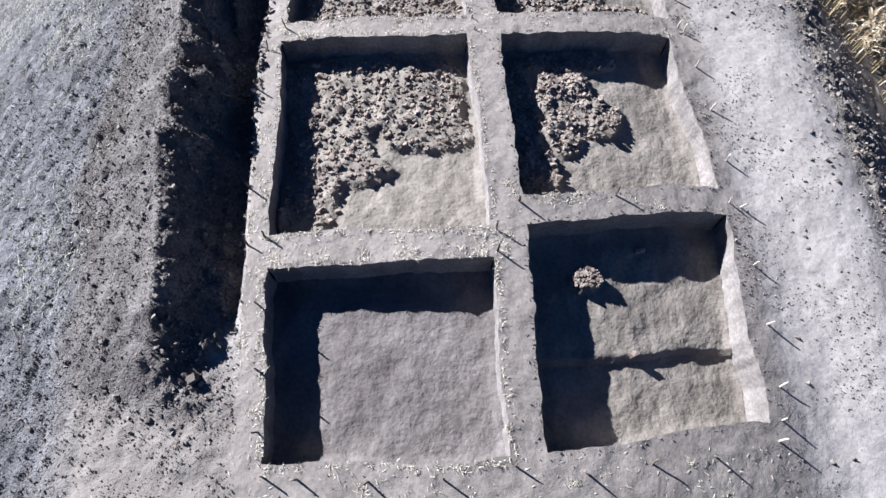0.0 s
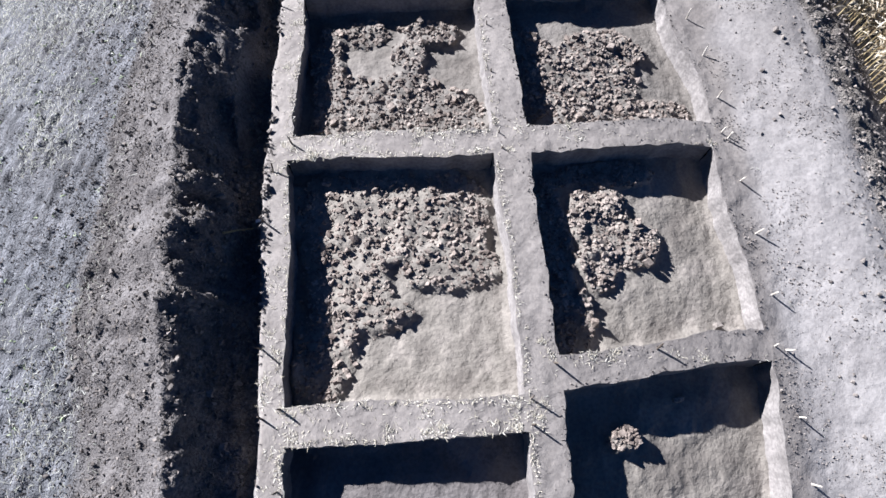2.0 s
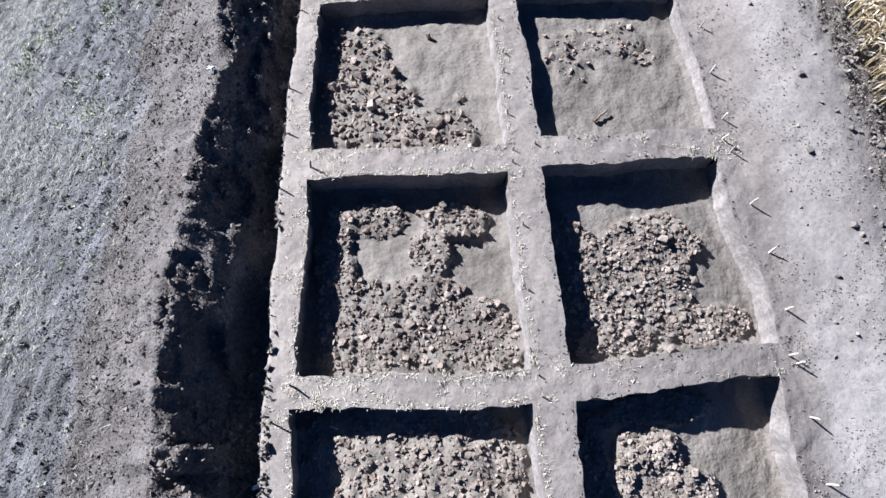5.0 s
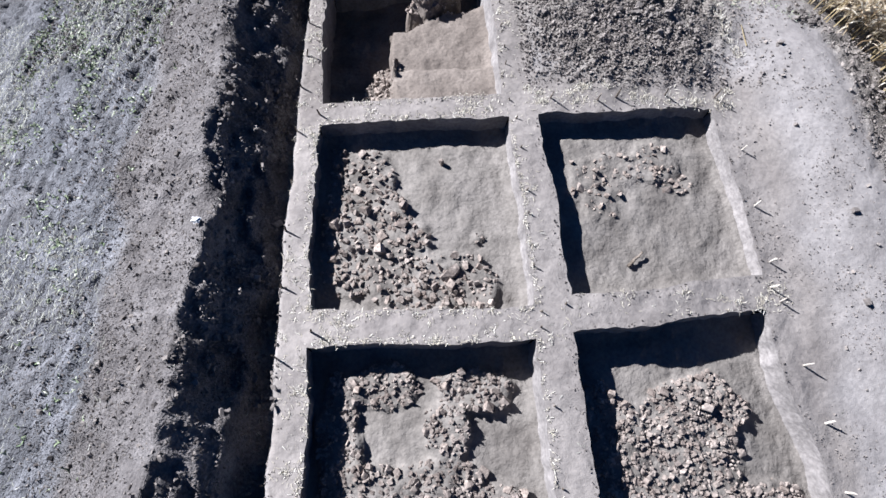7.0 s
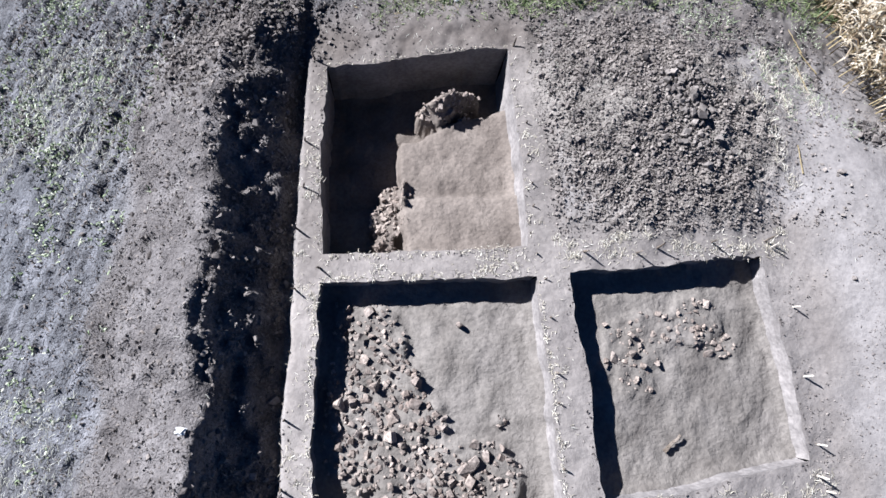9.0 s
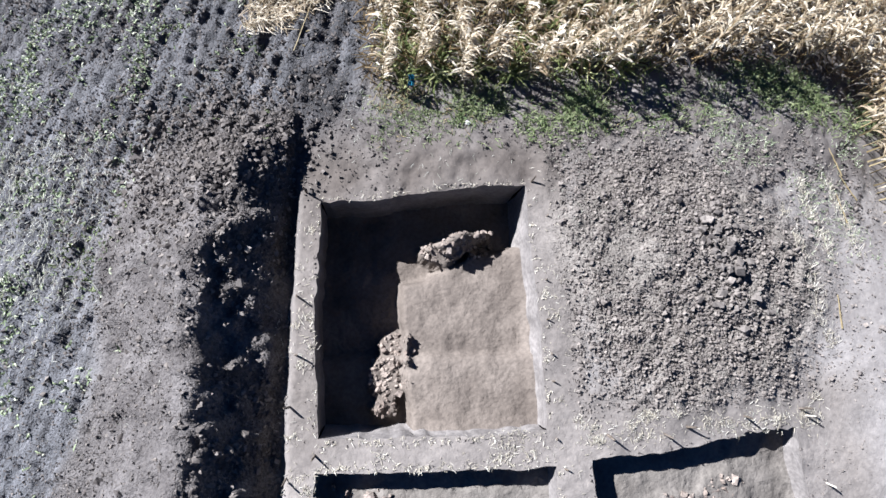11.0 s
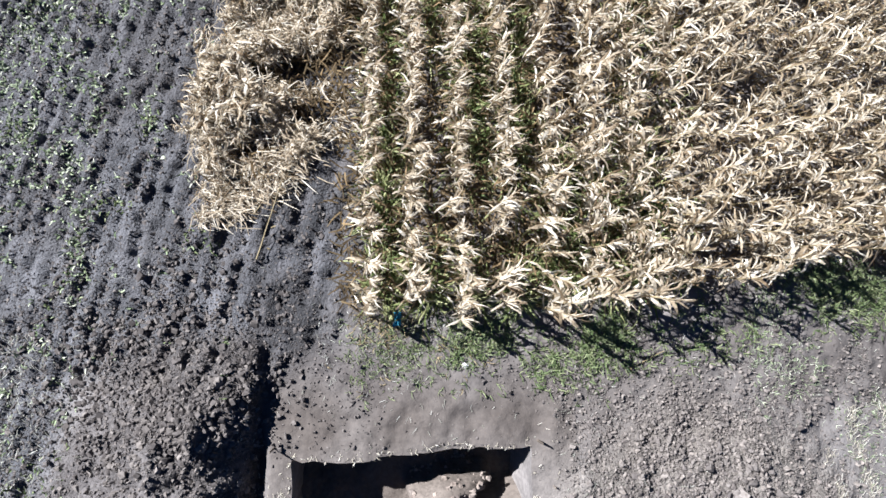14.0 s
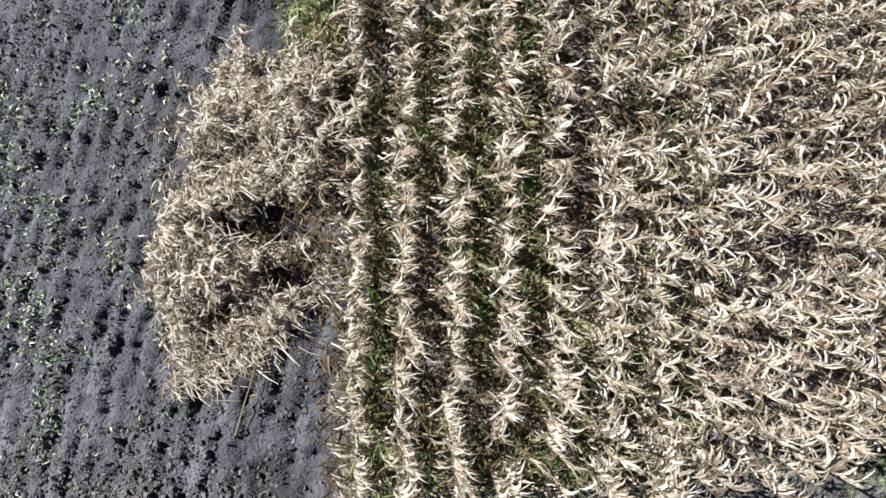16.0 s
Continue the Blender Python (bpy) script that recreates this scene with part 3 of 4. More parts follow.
def tumble(count, spread=0.35):
    """Random turns, mostly about the upright."""
    a, b = RNG.uniform(0, 6.283, count), RNG.normal(0, spread, count)
    m = turn_z(a)
    c, s = np.cos(b), np.sin(b)
    t = np.zeros((count, 3, 3))
    t[:, 0, 0], t[:, 1, 1], t[:, 1, 2], t[:, 2, 1], t[:, 2, 2] = 1, c, -s, s, c
    return m @ t


def scatter(count, x0, x1, y0, y1, chance):
    """Random places where chance(x, y) lets them be."""
    x, y = RNG.uniform(x0, x1, count * 6), RNG.uniform(y0, y1, count * 6)
    ok = RNG.uniform(0, 1, count * 6) < chance(x, y)
    return x[ok][:count], y[ok][:count]


def in_pit(x, y, margin=0.02):
    hit = np.zeros(np.shape(x), bool)
    for _, c, _ in PITS:
        c = np.array(c)
        hit |= (x > min(c[0, 0], c[2, 0]) - margin) & (x < max(c[1, 0], c[3, 0]) + margin) & (y > min(c[0, 1], c[1, 1]) - margin) & (y < max(c[2, 1], c[3, 1]) + margin)
    return hit


SMALL = [hull_lump(300 + s, 6, 0.75, 0.9) for s in range(10)]
MIXED = LUMPS[:6] + SMALL * 2


def clods(name, label, count, box, chance, small, large, shapes=LUMPS, material=CLOD, skew=3.4, lift=0.12):
    x, y = scatter(count, *box, lambda a, b: chance(a, b) * ~in_pit(a, b))
    s = small + (large - small) * RNG.uniform(0, 1, len(x)) ** skew
    z = ground_z(x, y) + lift * s
    me = joined(name, shapes, np.stack([x, y, z], 1), tumble(len(x), 1.4), s[:, None] * RNG.uniform(0.65, 1.25, (len(x), 3)), material)
    return tagged(new(name, me), label, "clods", kind="stuff")


clods("heap_clods", "grey-brown clods of dug earth on the spoil heap", 15000, (-5.0, -0.2, -1.2, 20.2), lambda x, y: np.clip(soils(x, y)[1] * (0.30 + 0.70 * smooth(-0.3, 0.3, x - crest_x(y)) + 0.6 * smooth(16.5, 18.5, y)) * (0.3 + 0.9 * vnoise(x * 1.5, y * 1.5, 205)), 0, 1), 0.016, 0.12, MIXED, skew=3.6, material=HEAP_CLOD)
clods("slope_clods", "clods rolled down the shaded side of the spoil heap", 2600, (-2.0, -0.45, 0.2, 19.0), lambda x, y: smooth(0.0, 0.25, x - crest_x(y)) * (0.10 + 0.90 * smooth(0.42, 0.62, vnoise(x * 0.8 + 3, y * 0.8, 221))), 0.03, 0.14, MIXED, HEAP_CLOD, 2.2, 0.35)
clods("heap_end_clods", "dark clods thrown out at the heap's end", 6500, (-4.2, 0.4, 16.8, 21.6), lambda x, y: np.exp(-((x + 1.5) / 1.3) ** 2 - ((y - 19.4) / 1.0) ** 2) * (0.3 + 0.7 * smooth(0.3, 0.6, vnoise(x * 1.8, y * 1.8, 206))), 0.015, 0.10, skew=2.8, lift=0.3, material=DARK_CLOD)
clods("fresh_clods", "dry grey clods of freshly dug earth", 22000, (3.9, 9.3, 14.9, 19.9), lambda x, y: np.exp(-((x - 5.9) / 1.75) ** 4 - ((y - 17.0) / 1.9) ** 4) * (0.15 + 0.85 * smooth(0.3, 0.65, vnoise(x * 1.4, y * 1.4, 207))) + 0.04, 0.018, 0.090, MIXED, skew=2.6, lift=0.25)
clods("large_clods", "larger clods in the middle of the dug earth", 420, (5.6, 8.0, 15.2, 18.6), lambda x, y: np.exp(-((x - 6.45 + 0.15 * (y - 17.1)) / 0.35) ** 2 - ((y - 17.1) / 0.8) ** 2), 0.04, 0.17, skew=2.5, lift=0.3, material=HEAP_CLOD)
clods("bank_clods", "dark clods along the low bank", 5200, (8.8, 13.2, -4.5, 18.8), lambda x, y: soils(x, y)[2] * 0.8 + 0.30 * smooth(9.0, 10.6, x) * smooth(0.0, 4.0, y) * smooth(0.4, 0.65, vnoise(x * 1.1, y * 1.1, 209)) + 0.02, 0.012, 0.11, skew=4.0)
clods("field_clods", "dark clods of the tilled field", 18000, (-7.8, 1.0, -4.5, 27.5), lambda x, y: soils(x, y)[0] * (0.2 + 0.8 * smooth(0.3, 0.6, vnoise(x * 0.8, y * 0.8, 201) * 0.5 + 0.5 * smooth(15, 19, y))), 0.018, 0.09, SMALL, skew=3.2, material=DARK_CLOD, lift=0.2)
clods("ground_crumbs", "small pale crumbs of trampled earth", 7000, (-1.2, 10.5, -4.0, 20.4), lambda x, y: np.clip(0.12 + 0.88 * smooth(0.5, 0.7, vnoise(x * 1.3, y * 1.3, 203)) + 0.5 * smooth(18, 19, y), 0, 1), 0.010, 0.045, SMALL, skew=2.5)

clods("heap_crumbs", "fine grey crumbs on the spoil heap", 24000, (-5.2, -0.3, -2.0, 20.5), lambda x, y: smooth(-5.4, -4.0, x) * (0.25 + 0.75 * smooth(0.3, 0.6, vnoise(x * 2.2, y * 2.2, 211))) * smooth(0.1, -0.1, x - wall_x(y)), 0.018, 0.062, SMALL, HEAP_CLOD, 2.0, 0.25)
clods("furrow_clods", "turned clods along the furrows of the tilled field", 7000, (-7.6, 0.9, 17.5, 28.6), lambda x, y: soils(x, y)[0] * smooth(0.45, 0.70, vnoise((x * 0.962 - y * 0.272) * 3.0, (x * 0.272 + y * 0.962) * 0.9, 223)), 0.03, 0.10, MIXED, DARK_CLOD, 2.6, 0.22)
clods("field_crumbs", "fine dark crumbs on the tilled soil", 22000, (-7.6, 0.6, -4.5, 28.0), lambda x, y: soils(x, y)[0] * smooth(0.3, 0.6, vnoise(x * 1.9, y * 0.9, 213)), 0.018, 0.055, SMALL, DARK_CLOD, 2.0, 0.25)
clods("bare_ground_crumbs", "fine pale crumbs on the bare ground", 13000, (7.8, 12.5, -4.5, 20.5), lambda x, y: smooth(0.35, 0.7, vnoise(x * 1.3, y * 1.3, 215)), 0.016, 0.055, SMALL, CLOD, 2.2, 0.25)
clods("strip_clods", "small dark clods on the bare strip before the corn", 6500, (0.3, 10.0, 18.4, 20.8), lambda x, y: smooth(0.3, 0.65, vnoise(x * 1.6, y * 1.6, 219)) * (0.5 + 0.5 * smooth(3.0, 5.0, x)), 0.015, 0.065, MIXED, DARK_CLOD, 3.0, 0.25)
for kx, ky, kn in ((10.15, 16.75, 160), (9.62, 18.0, 60)):
    clods("clod_pile", "small pile of dark clods on the bare ground", kn, (kx - 0.6, kx + 0.6, ky - 0.6, ky + 0.6), lambda x, y: np.exp(-((x - kx) / 0.22) ** 2 - ((y - ky) / 0.26) ** 2), 0.03, 0.13, MIXED, DARK_CLOD, 1.8, 0.4)
clods("mound_crumbs", "fine crumbs among the dug clods", 9000, (3.8, 9.0, 14.8, 20.3), lambda x, y: (0.2 + 0.8 * smooth(0.3, 0.6, vnoise(x * 1.7, y * 1.7, 217))) * smooth(8.3, 7.2, x), 0.014, 0.05, SMALL, CLOD, 2.2, 0.25)

# ---------------------------------------------------------------- rubble in the pits
LUMP_MESHES = []
for k, (lv, lf) in enumerate(LUMPS):
    LUMP_MESHES.append(mesh_of("daub_lump", lv.tolist(), lf.tolist(), DAUB, False))
RUBBLE_COUNT = {1: 298, 2: 298, 3: 230, 4: 70, 5: 22, 6: 240, 7: 298, 8: 38}
for n, count in RUBBLE_COUNT.items():
    u, v = RNG.uniform(0.02, 0.98, 14000), RNG.uniform(0.02, 0.98, 14000)
    cover, _ = rubble_mask(n, u, v)
    ok = RNG.uniform(0, 1, 14000) < cover * (0.35 + 0.65 * smooth(0.30, 0.52, vnoise(u * 11 + n, v * 11, 91)))
    loose = RNG.uniform(0, 1, 14000) < cover
    lu, lv2 = u[loose], v[loose]
    u, v = u[ok], v[ok]
    x0, x1, y0, y1 = PITS[n][0]
    taken = []
    size = []
    for k in range(len(u)):
        s = (0.06 + 0.13 * RNG.uniform() ** 2.0) * (1.28 if n == 3 else 1.1 if n == 8 else 1.0)
        p = np.array((u[k] * (x1 - x0), v[k] * (y1 - y0)))
        if all((p[0] - q[0]) ** 2 + (p[1] - q[1]) ** 2 > ((0.41 if n in (3, 8) else 0.38) * (s + t)) ** 2 for q, t in zip(taken, size)):
            taken.append(p)
            size.append(s)
        if len(taken) >= count:
            break
    taken = np.array(taken)
    place = on_floor(n, taken[:, 0] / (x1 - x0), taken[:, 1] / (y1 - y0))
    pile = tagged(new("rubble_heap"), "heap of broken pale-brown burnt daub lumps on the pit floor", "rubble", "daub rubble in the pits")
    pile.location = place.mean(0)
    turns = tumble(len(place), 0.75)
    for k in range(len(place)):
        ob = part("daub_lump", LUMP_MESHES[(k * 5 + n) % len(LUMP_MESHES)], pile)
        m = Matrix(turns[k].tolist()).to_4x4()
        m.translation = Vector(place[k] - place.mean(0)) + Vector((0, 0, size[k] * (RNG.uniform(-0.25, 0.08) if n == 8 else RNG.uniform(*((0.0, 0.38) if n == 3 else (-0.16, 0.24))))))
        ob.matrix_basis = m @ Matrix.Diagonal((size[k], size[k], size[k] * (RNG.uniform(0.6, 1.0) if n == 8 else RNG.uniform(0.6, 1.05)), 1))
    more = {3: 600, 8: 150, 5: 120, 4: 380}.get(n, 2100)
    extra = on_floor(n, lu[-more:], lv2[-more:])
    es = 0.03 + 0.085 * RNG.uniform(0, 1, len(extra)) ** 1.8
    extra[:, 2] += es * RNG.uniform(-0.25, 0.25, len(extra))
    part("crumb_layer", joined("crumb_layer", LUMPS, extra - place.mean(0), tumble(len(extra), 0.7), es[:, None], DAUB), pile)["kind"] = "stuff"


# ---------------------------------------------------------------- stakes
def stake_mesh(seed, height, thick, material):
    r = random.Random(seed)
    verts, faces, sides, rings = [], [], 6, 5
    lean = (r.uniform(-0.10, 0.10), r.uniform(-0.10, 0.10))
    for k in range(rings):
        z = -0.10 + (height + 0.10) * k / (rings - 1)
        w = thick * (0.5 - 0.07 * k / (rings - 1)) * r.uniform(0.9, 1.1)
        if k == rings - 1:
            w *= 0.8
        for i in range(sides):
            a = 6.2832 * i / sides
            verts.append((lean[0] * z + w * math.cos(a), lean[1] * z + w * math.sin(a), z + (0.02 * math.cos(a + seed) if k == rings - 1 else 0)))
    for k in range(rings - 1):
        for i in range(sides):
            j = (i + 1) % sides
            faces.append((k * sides + i, k * sides + j, (k + 1) * sides + j, (k + 1) * sides + i))
    faces.append(tuple((rings - 1) * sides + i for i in range(sides)))
    return mesh_of("wooden_stake", verts, faces, material, False)


GREY_STAKES = [stake_mesh(s, 0.22 + 0.02 * (s % 3), 0.034 + 0.004 * (s % 2), WOOD) for s in range(5)]
SHORT_STAKES = [stake_mesh(s + 30, 0.07 + 0.02 * (s % 3), 0.032, WOOD) for s in range(4)]
PALE_STAKES = [stake_mesh(s + 9, 0.19 + 0.03 * (s % 3), 0.036, WHITE_WOOD) for s in range(3)]


def stakes(line, meshes, label):
    for x, y in line:
        ob = new("wooden_stake", random.choice(meshes))
        ob.matrix_world = pose(x, y, float(ground_z(np.array([x]), np.array([y]))[0]), random.uniform(-9, 9), random.uniform(-9, 9), random.uniform(0, 360))
        tagged(ob, label, "stake", "stakes round the pits")


GREY = "thin grey wooden stake driven in beside a pit"
stakes([(-0.12, -0.09), (-0.16, 0.94), (-0.42, 1.99), (-0.14, 2.12), (-0.47, 3.07), (-0.60, 4.28), (-0.55, 5.29), (-0.42, 6.24), (-0.08, 6.75), (-0.61, 7.23), (-0.61, 8.36)], GREY_STAKES, GREY)
stakes([(-0.47, 10.18), (0.06, 10.55), (-0.44, 11.32), (-0.4, 12.28), (-0.38, 13.26), (-0.29, 14.25), (0.12, 14.55), (-0.24, 15.22), (-0.17, 15.96), (-0.16, 16.84), (-0.02, 18.5)], GREY_STAKES, GREY)
stakes([(-0.05, -1.0), (0.06, -1.62), (0.57, -1.68), (1.61, -1.76), (2.71, -1.79), (3.78, -1.65), (4.84, -1.77), (5.94, -1.71), (7.04, -1.63), (3.78, 1.66), (3.79, 2.05), (4.24, 2.58), (6.04, 2.74)], GREY_STAKES, GREY)
stakes([(3.73, 6.42), (3.70, 6.75), (3.68, 8.09), (3.69, 9.23), (3.63, 10.4), (3.65, 10.66), (4.06, 10.75), (3.62, 11.39), (3.64, 12.3), (3.66, 12.75), (3.66, 13.58), (3.64, 14.18), (3.56, 14.6)], SHORT_STAKES, "short grey wooden peg on the balk between pits")
stakes([(3.58, 15.4), (3.6, 15.8), (3.58, 16.3), (3.62, 16.9), (3.74, 17.91)], SHORT_STAKES, "short grey wooden peg on the balk between pits")
stakes([(3.57, 18.5), (4.32, 14.6), (5.2, 14.55), (5.57, 14.62), (6.57, 14.7), (7.62, 14.72)], GREY_STAKES, GREY)
PALE_LABEL = "short pale wooden stake beside a pit"
stakes([(8.30, -1.44), (8.45, -1.12), (8.55, -0.58), (8.58, 0.48), (8.57, 1.55), (8.58, 2.68), (8.35, 2.75), (8.52, 3.66), (8.47, 4.82), (8.39, 5.88), (8.3, 6.75), (8.2, 6.9)], PALE_STAKES, PALE_LABEL)
stakes([(8.3, 7.68), (8.22, 8.71), (8.05, 9.63), (7.9, 10.7), (7.76, 10.95), (7.88, 11.4), (7.86, 12.45), (7.9, 13.58), (7.72, 14.6)], PALE_STAKES, PALE_LABEL)


# ---------------------------------------------------------------- straw on the balks
def ribbon(points, widths, sideways):
    """A flat strip along points, with its width in the direction sideways."""
    v = []
    for p, w in zip(points, widths):
        v += [p - sideways * w / 2, p + sideways * w / 2]
    f = [(2 * k, 2 * k + 1, 2 * k + 3, 2 * k + 2) for k in range(len(points) - 1)]
    return np.array(v), f


def straws(name, label, x, y, zs, long_lo, long_hi, material=STRAW, lift=0.14, width=0.013, way=None):
    V, F, base = [], [], 0
    for px, py, pz in zip(x, y, zs):
        a, e = (RNG.uniform(0, 6.283) if way is None else RNG.normal(way, 0.7)), abs(RNG.normal(0, lift))
        ln = RNG.uniform(long_lo, long_hi)
        d = np.array((math.cos(a) * math.cos(e), math.sin(a) * math.cos(e), math.sin(e)))
        s = np.array((-math.sin(a), math.cos(a), RNG.uniform(-0.4, 0.4)))
        p = np.array((px, py, pz + 0.01))
        bend = np.array((0, 0, -0.25 * ln * math.sin(e))) - s * ln * RNG.normal(0, 0.05)
        v, f = ribbon([p, p + d * ln * 0.5 + s * ln * RNG.normal(0, 0.03), p + d * ln + bend], [width, width, width * 0.4], s)
        V.append(v)
        F += [tuple(i + base for i in q) for q in f]
        base += len(v)
    me = mesh_of(name, np.concatenate(V).tolist(), F, material, False)
    return tagged(new(name, me), label, "straw", kind="stuff")


def on_balk(x, y):
    cross = np.zeros(np.shape(x))
    for y0 in (1.85, 6.6, 10.5, 14.5):
        cross = np.maximum(cross, (np.abs(y - y0) < 0.32) * (x < 4) * (x > -0.3))
    for y0 in (2.6, 6.75, 10.72, 14.6):
        cross = np.maximum(cross, (np.abs(y - y0) < 0.32) * (x > 4) * (x < 8.1))
    side = (np.abs(x + 0.2) < 0.3) * 0.5 + (np.abs(x - 3.75) < 0.18) * (y > 10) * 0.5 + (y < -1.5) * (y > -2.8) * 0.25
    clump = 0.15 + 0.85 * smooth(0.45, 0.7, vnoise(x * 2.2, y * 2.2, 301))
    return np.clip(np.maximum(cross, side), 0, 1) * clump


sx, sy = scatter(7500, -0.6, 8.5, -3.0, 19.0, lambda a, b: on_balk(a, b) * ~in_pit(a, b, -0.03))
straws("straw_litter", "pale dry straw and stubble on the balks", sx, sy, ground_z(sx, sy), 0.02, 0.085, width=0.008)
sx, sy = scatter(420, -0.5, 8.4, -2.6, 18.8, lambda a, b: on_balk(a, b) * ~in_pit(a, b, -0.02))
tuft = RNG.integers(10, 34, len(sx))
sx, sy = np.repeat(sx, tuft), np.repeat(sy, tuft)
sx, sy = sx + RNG.normal(0, 0.05, len(sx)), sy + RNG.normal(0, 0.04, len(sx))
straws("stubble_tufts", "small tufts of pale dry stubble on the balks", sx, sy, ground_z(sx, sy), 0.03, 0.10, width=0.008, lift=0.6, way=1.7)
sx, sy = scatter(1500, -4.0, 11.0, -4.0, 21.0, lambda a, b: (0.15 + 0.85 * smooth(0.55, 0.75, vnoise(a * 0.9, b * 0.9, 305))) * (smooth(14, 18, b) * 0.85 + 0.15) * ~in_pit(a, b, 0.0))
straws("loose_stalks", "scattered dry stalks on the trampled ground", sx, sy, ground_z(sx, sy), 0.03, 0.11, STUBBLE, width=0.007)
q = RNG.uniform(0, 1, 900)
row = RNG.integers(3, size=900)
sx = np.choose(row, [9.05 + 0.3 * q, 8.50 + 0.15 * q, 8.0 + 0.35 * q]) + RNG.normal(0, 0.07, 900) + 0.12 * fbm(q, q * 0 + row, 4, 2, 311)
sy = np.choose(row, [19.3 - 2.2 * q, 18.6 - 1.5 * q, 18.0 - 2.4 * q]) + RNG.normal(0, 0.03, 900)
some = vnoise(sx * 2 + row, sy * 2.6, 313) > 0.42
sx, sy = sx[some], sy[some]
straws("stalk_row", "rows of pale broken stubble on bare soil", sx, sy, ground_z(sx, sy) + 0.01, 0.03, 0.15, width=0.008, way=1.5, lift=0.3)
sx, sy = scatter(15000, -10.5, -2.6, -4.5, 20.0, lambda a, b: soils(a, b)[0] * smooth(0.35, 0.75, vnoise(a * 0.7, b * 0.5, 307)) * smooth(-2.6, -5.0, a))
straws("field_stubble", "bleached bits of dry grass on the tilled field", sx, sy, ground_z(sx, sy) + 0.01, 0.04, 0.15, STUBBLE, width=0.010, lift=0.4, way=1.35)
sx, sy = scatter(1100, 0.6, 10.0, 18.5, 20.7, lambda a, b: np.clip(smooth(18.4, 20.2, b) * smooth(0.35, 0.75, vnoise(a * 1.8, b * 1.8, 309)), 0, 1))
straws("leaf_litter", "shrivelled corn leaves and stalks on bare soil", sx, sy, ground_z(sx, sy), 0.02, 0.10, STUBBLE, width=0.007, lift=0.5)


# ---------------------------------------------------------------- dry corn
def corn_leaf(rng, z0, length, width, az, rise, droop):
    """One dry leaf: a strip that rises, folds over, hangs and curls."""
    up = np.array((0, 0, 1.0))
    p, steep = np.array((0, 0, z0)), math.atan(rise)
    twist, curl = rng.normal(0, 0.5), rng.normal(0, 1.0)
    fold = rng.integers(1, 4)
    v, steps = [], (0.24, 0.22, 0.2, 0.18, 0.16)
    for k in range(6):
        d, s = np.array((math.cos(az), math.sin(az), 0)), np.array((-math.sin(az), math.cos(az), 0))
        a = twist + curl * k / 5
        side = s * math.cos(a) + up * math.sin(a)
        w = width * (0.5, 1.0, 1.0, 0.8, 0.5, 0.06)[k] / 2
        v += [p - side * w, p + side * w]
        if k < 5:
            p = p + (d * math.cos(steep) + up * math.sin(steep)) * length * steps[k]
            steep = max(steep - droop * (0.35 + (1.3 if k == fold else 0.0) * rng.uniform(0.4, 1.0)), -1.45)
            az += rng.normal(0, 0.30)
    return np.array(v), [(2 * k, 2 * k + 1, 2 * k + 3, 2 * k + 2) for k in range(5)]


def corn_plant(seed, height, lean=0.0, reach=1.0, leaves=18, wind=0.0, broad=1.0, spread=0.6):
    """Points and faces of the stalk and of the leaves of one dry corn plant, its leaves combed by the wind."""
    rng = np.random.default_rng(seed)
    a = rng.uniform(0, 6.283)
    tilt = np.array((math.cos(a), math.sin(a), 0)) * (abs(rng.normal(0, 0.07)) + lean)
    if lean == 0:
        tilt = tilt + np.array((0.06, 0.04, 0))
    sv, sf = [], []
    for k in range(4):
        z = height * k / 3
        c = tilt * z * (z / height)
        w = 0.014 * (1 - 0.25 * k)
        for i in range(3):
            sv.append((c[0] + w * math.cos(2.094 * i), c[1] + w * math.sin(2.094 * i), z * (1 - 0.3 * lean)))
    for k in range(3):
        for i in range(3):
            j = (i + 1) % 3
            sf.append((3 * k + i, 3 * k + j, 3 * k + 3 + j, 3 * k + 3 + i))
    lv, lf, base = [], [], 0
    count = rng.integers(leaves - 3, leaves + 3)
    for k in range(count):
        q = (k + rng.uniform(0, 0.8)) / count
        z0 = height * (0.22 + 0.74 * q)
        az = rng.normal(wind, spread) if rng.uniform() < 0.84 else wind + math.pi + rng.normal(0, 0.7)
        ln = reach * rng.uniform(0.26, 0.52) * (1.1 - 0.35 * q)
        hang = rng.uniform() < 0.35                     # some leaves hang down along the stalk
        v, f = corn_leaf(rng, z0, ln, broad * rng.uniform(0.026, 0.058), az, rng.uniform(0.8, 2.0) if hang else rng.uniform(0.1, 1.3), rng.uniform(1.1, 1.7) if hang else rng.uniform(0.3, 0.9))
        v = v + tilt * z0 * (z0 / height)
        lv.append(v)
        lf += [tuple(i + base for i in q4) for q4 in f]
        base += len(v)
    over = wind + rng.normal(0, 0.4)                    # tassel, a plume bent over by the wind
    for k in range(6):
        v, f = corn_leaf(rng, height * rng.uniform(0.92, 1.0), rng.uniform(0.16, 0.30), rng.uniform(0.008, 0.015), over + rng.normal(0, 0.25), rng.uniform(0.5, 1.1), rng.uniform(0.3, 0.6))
        lv.append(v + tilt * height)
        lf += [tuple(i + base for i in q4) for q4 in f]
        base += len(v)
    return (np.array(sv), sf), (np.concatenate(lv), lf)


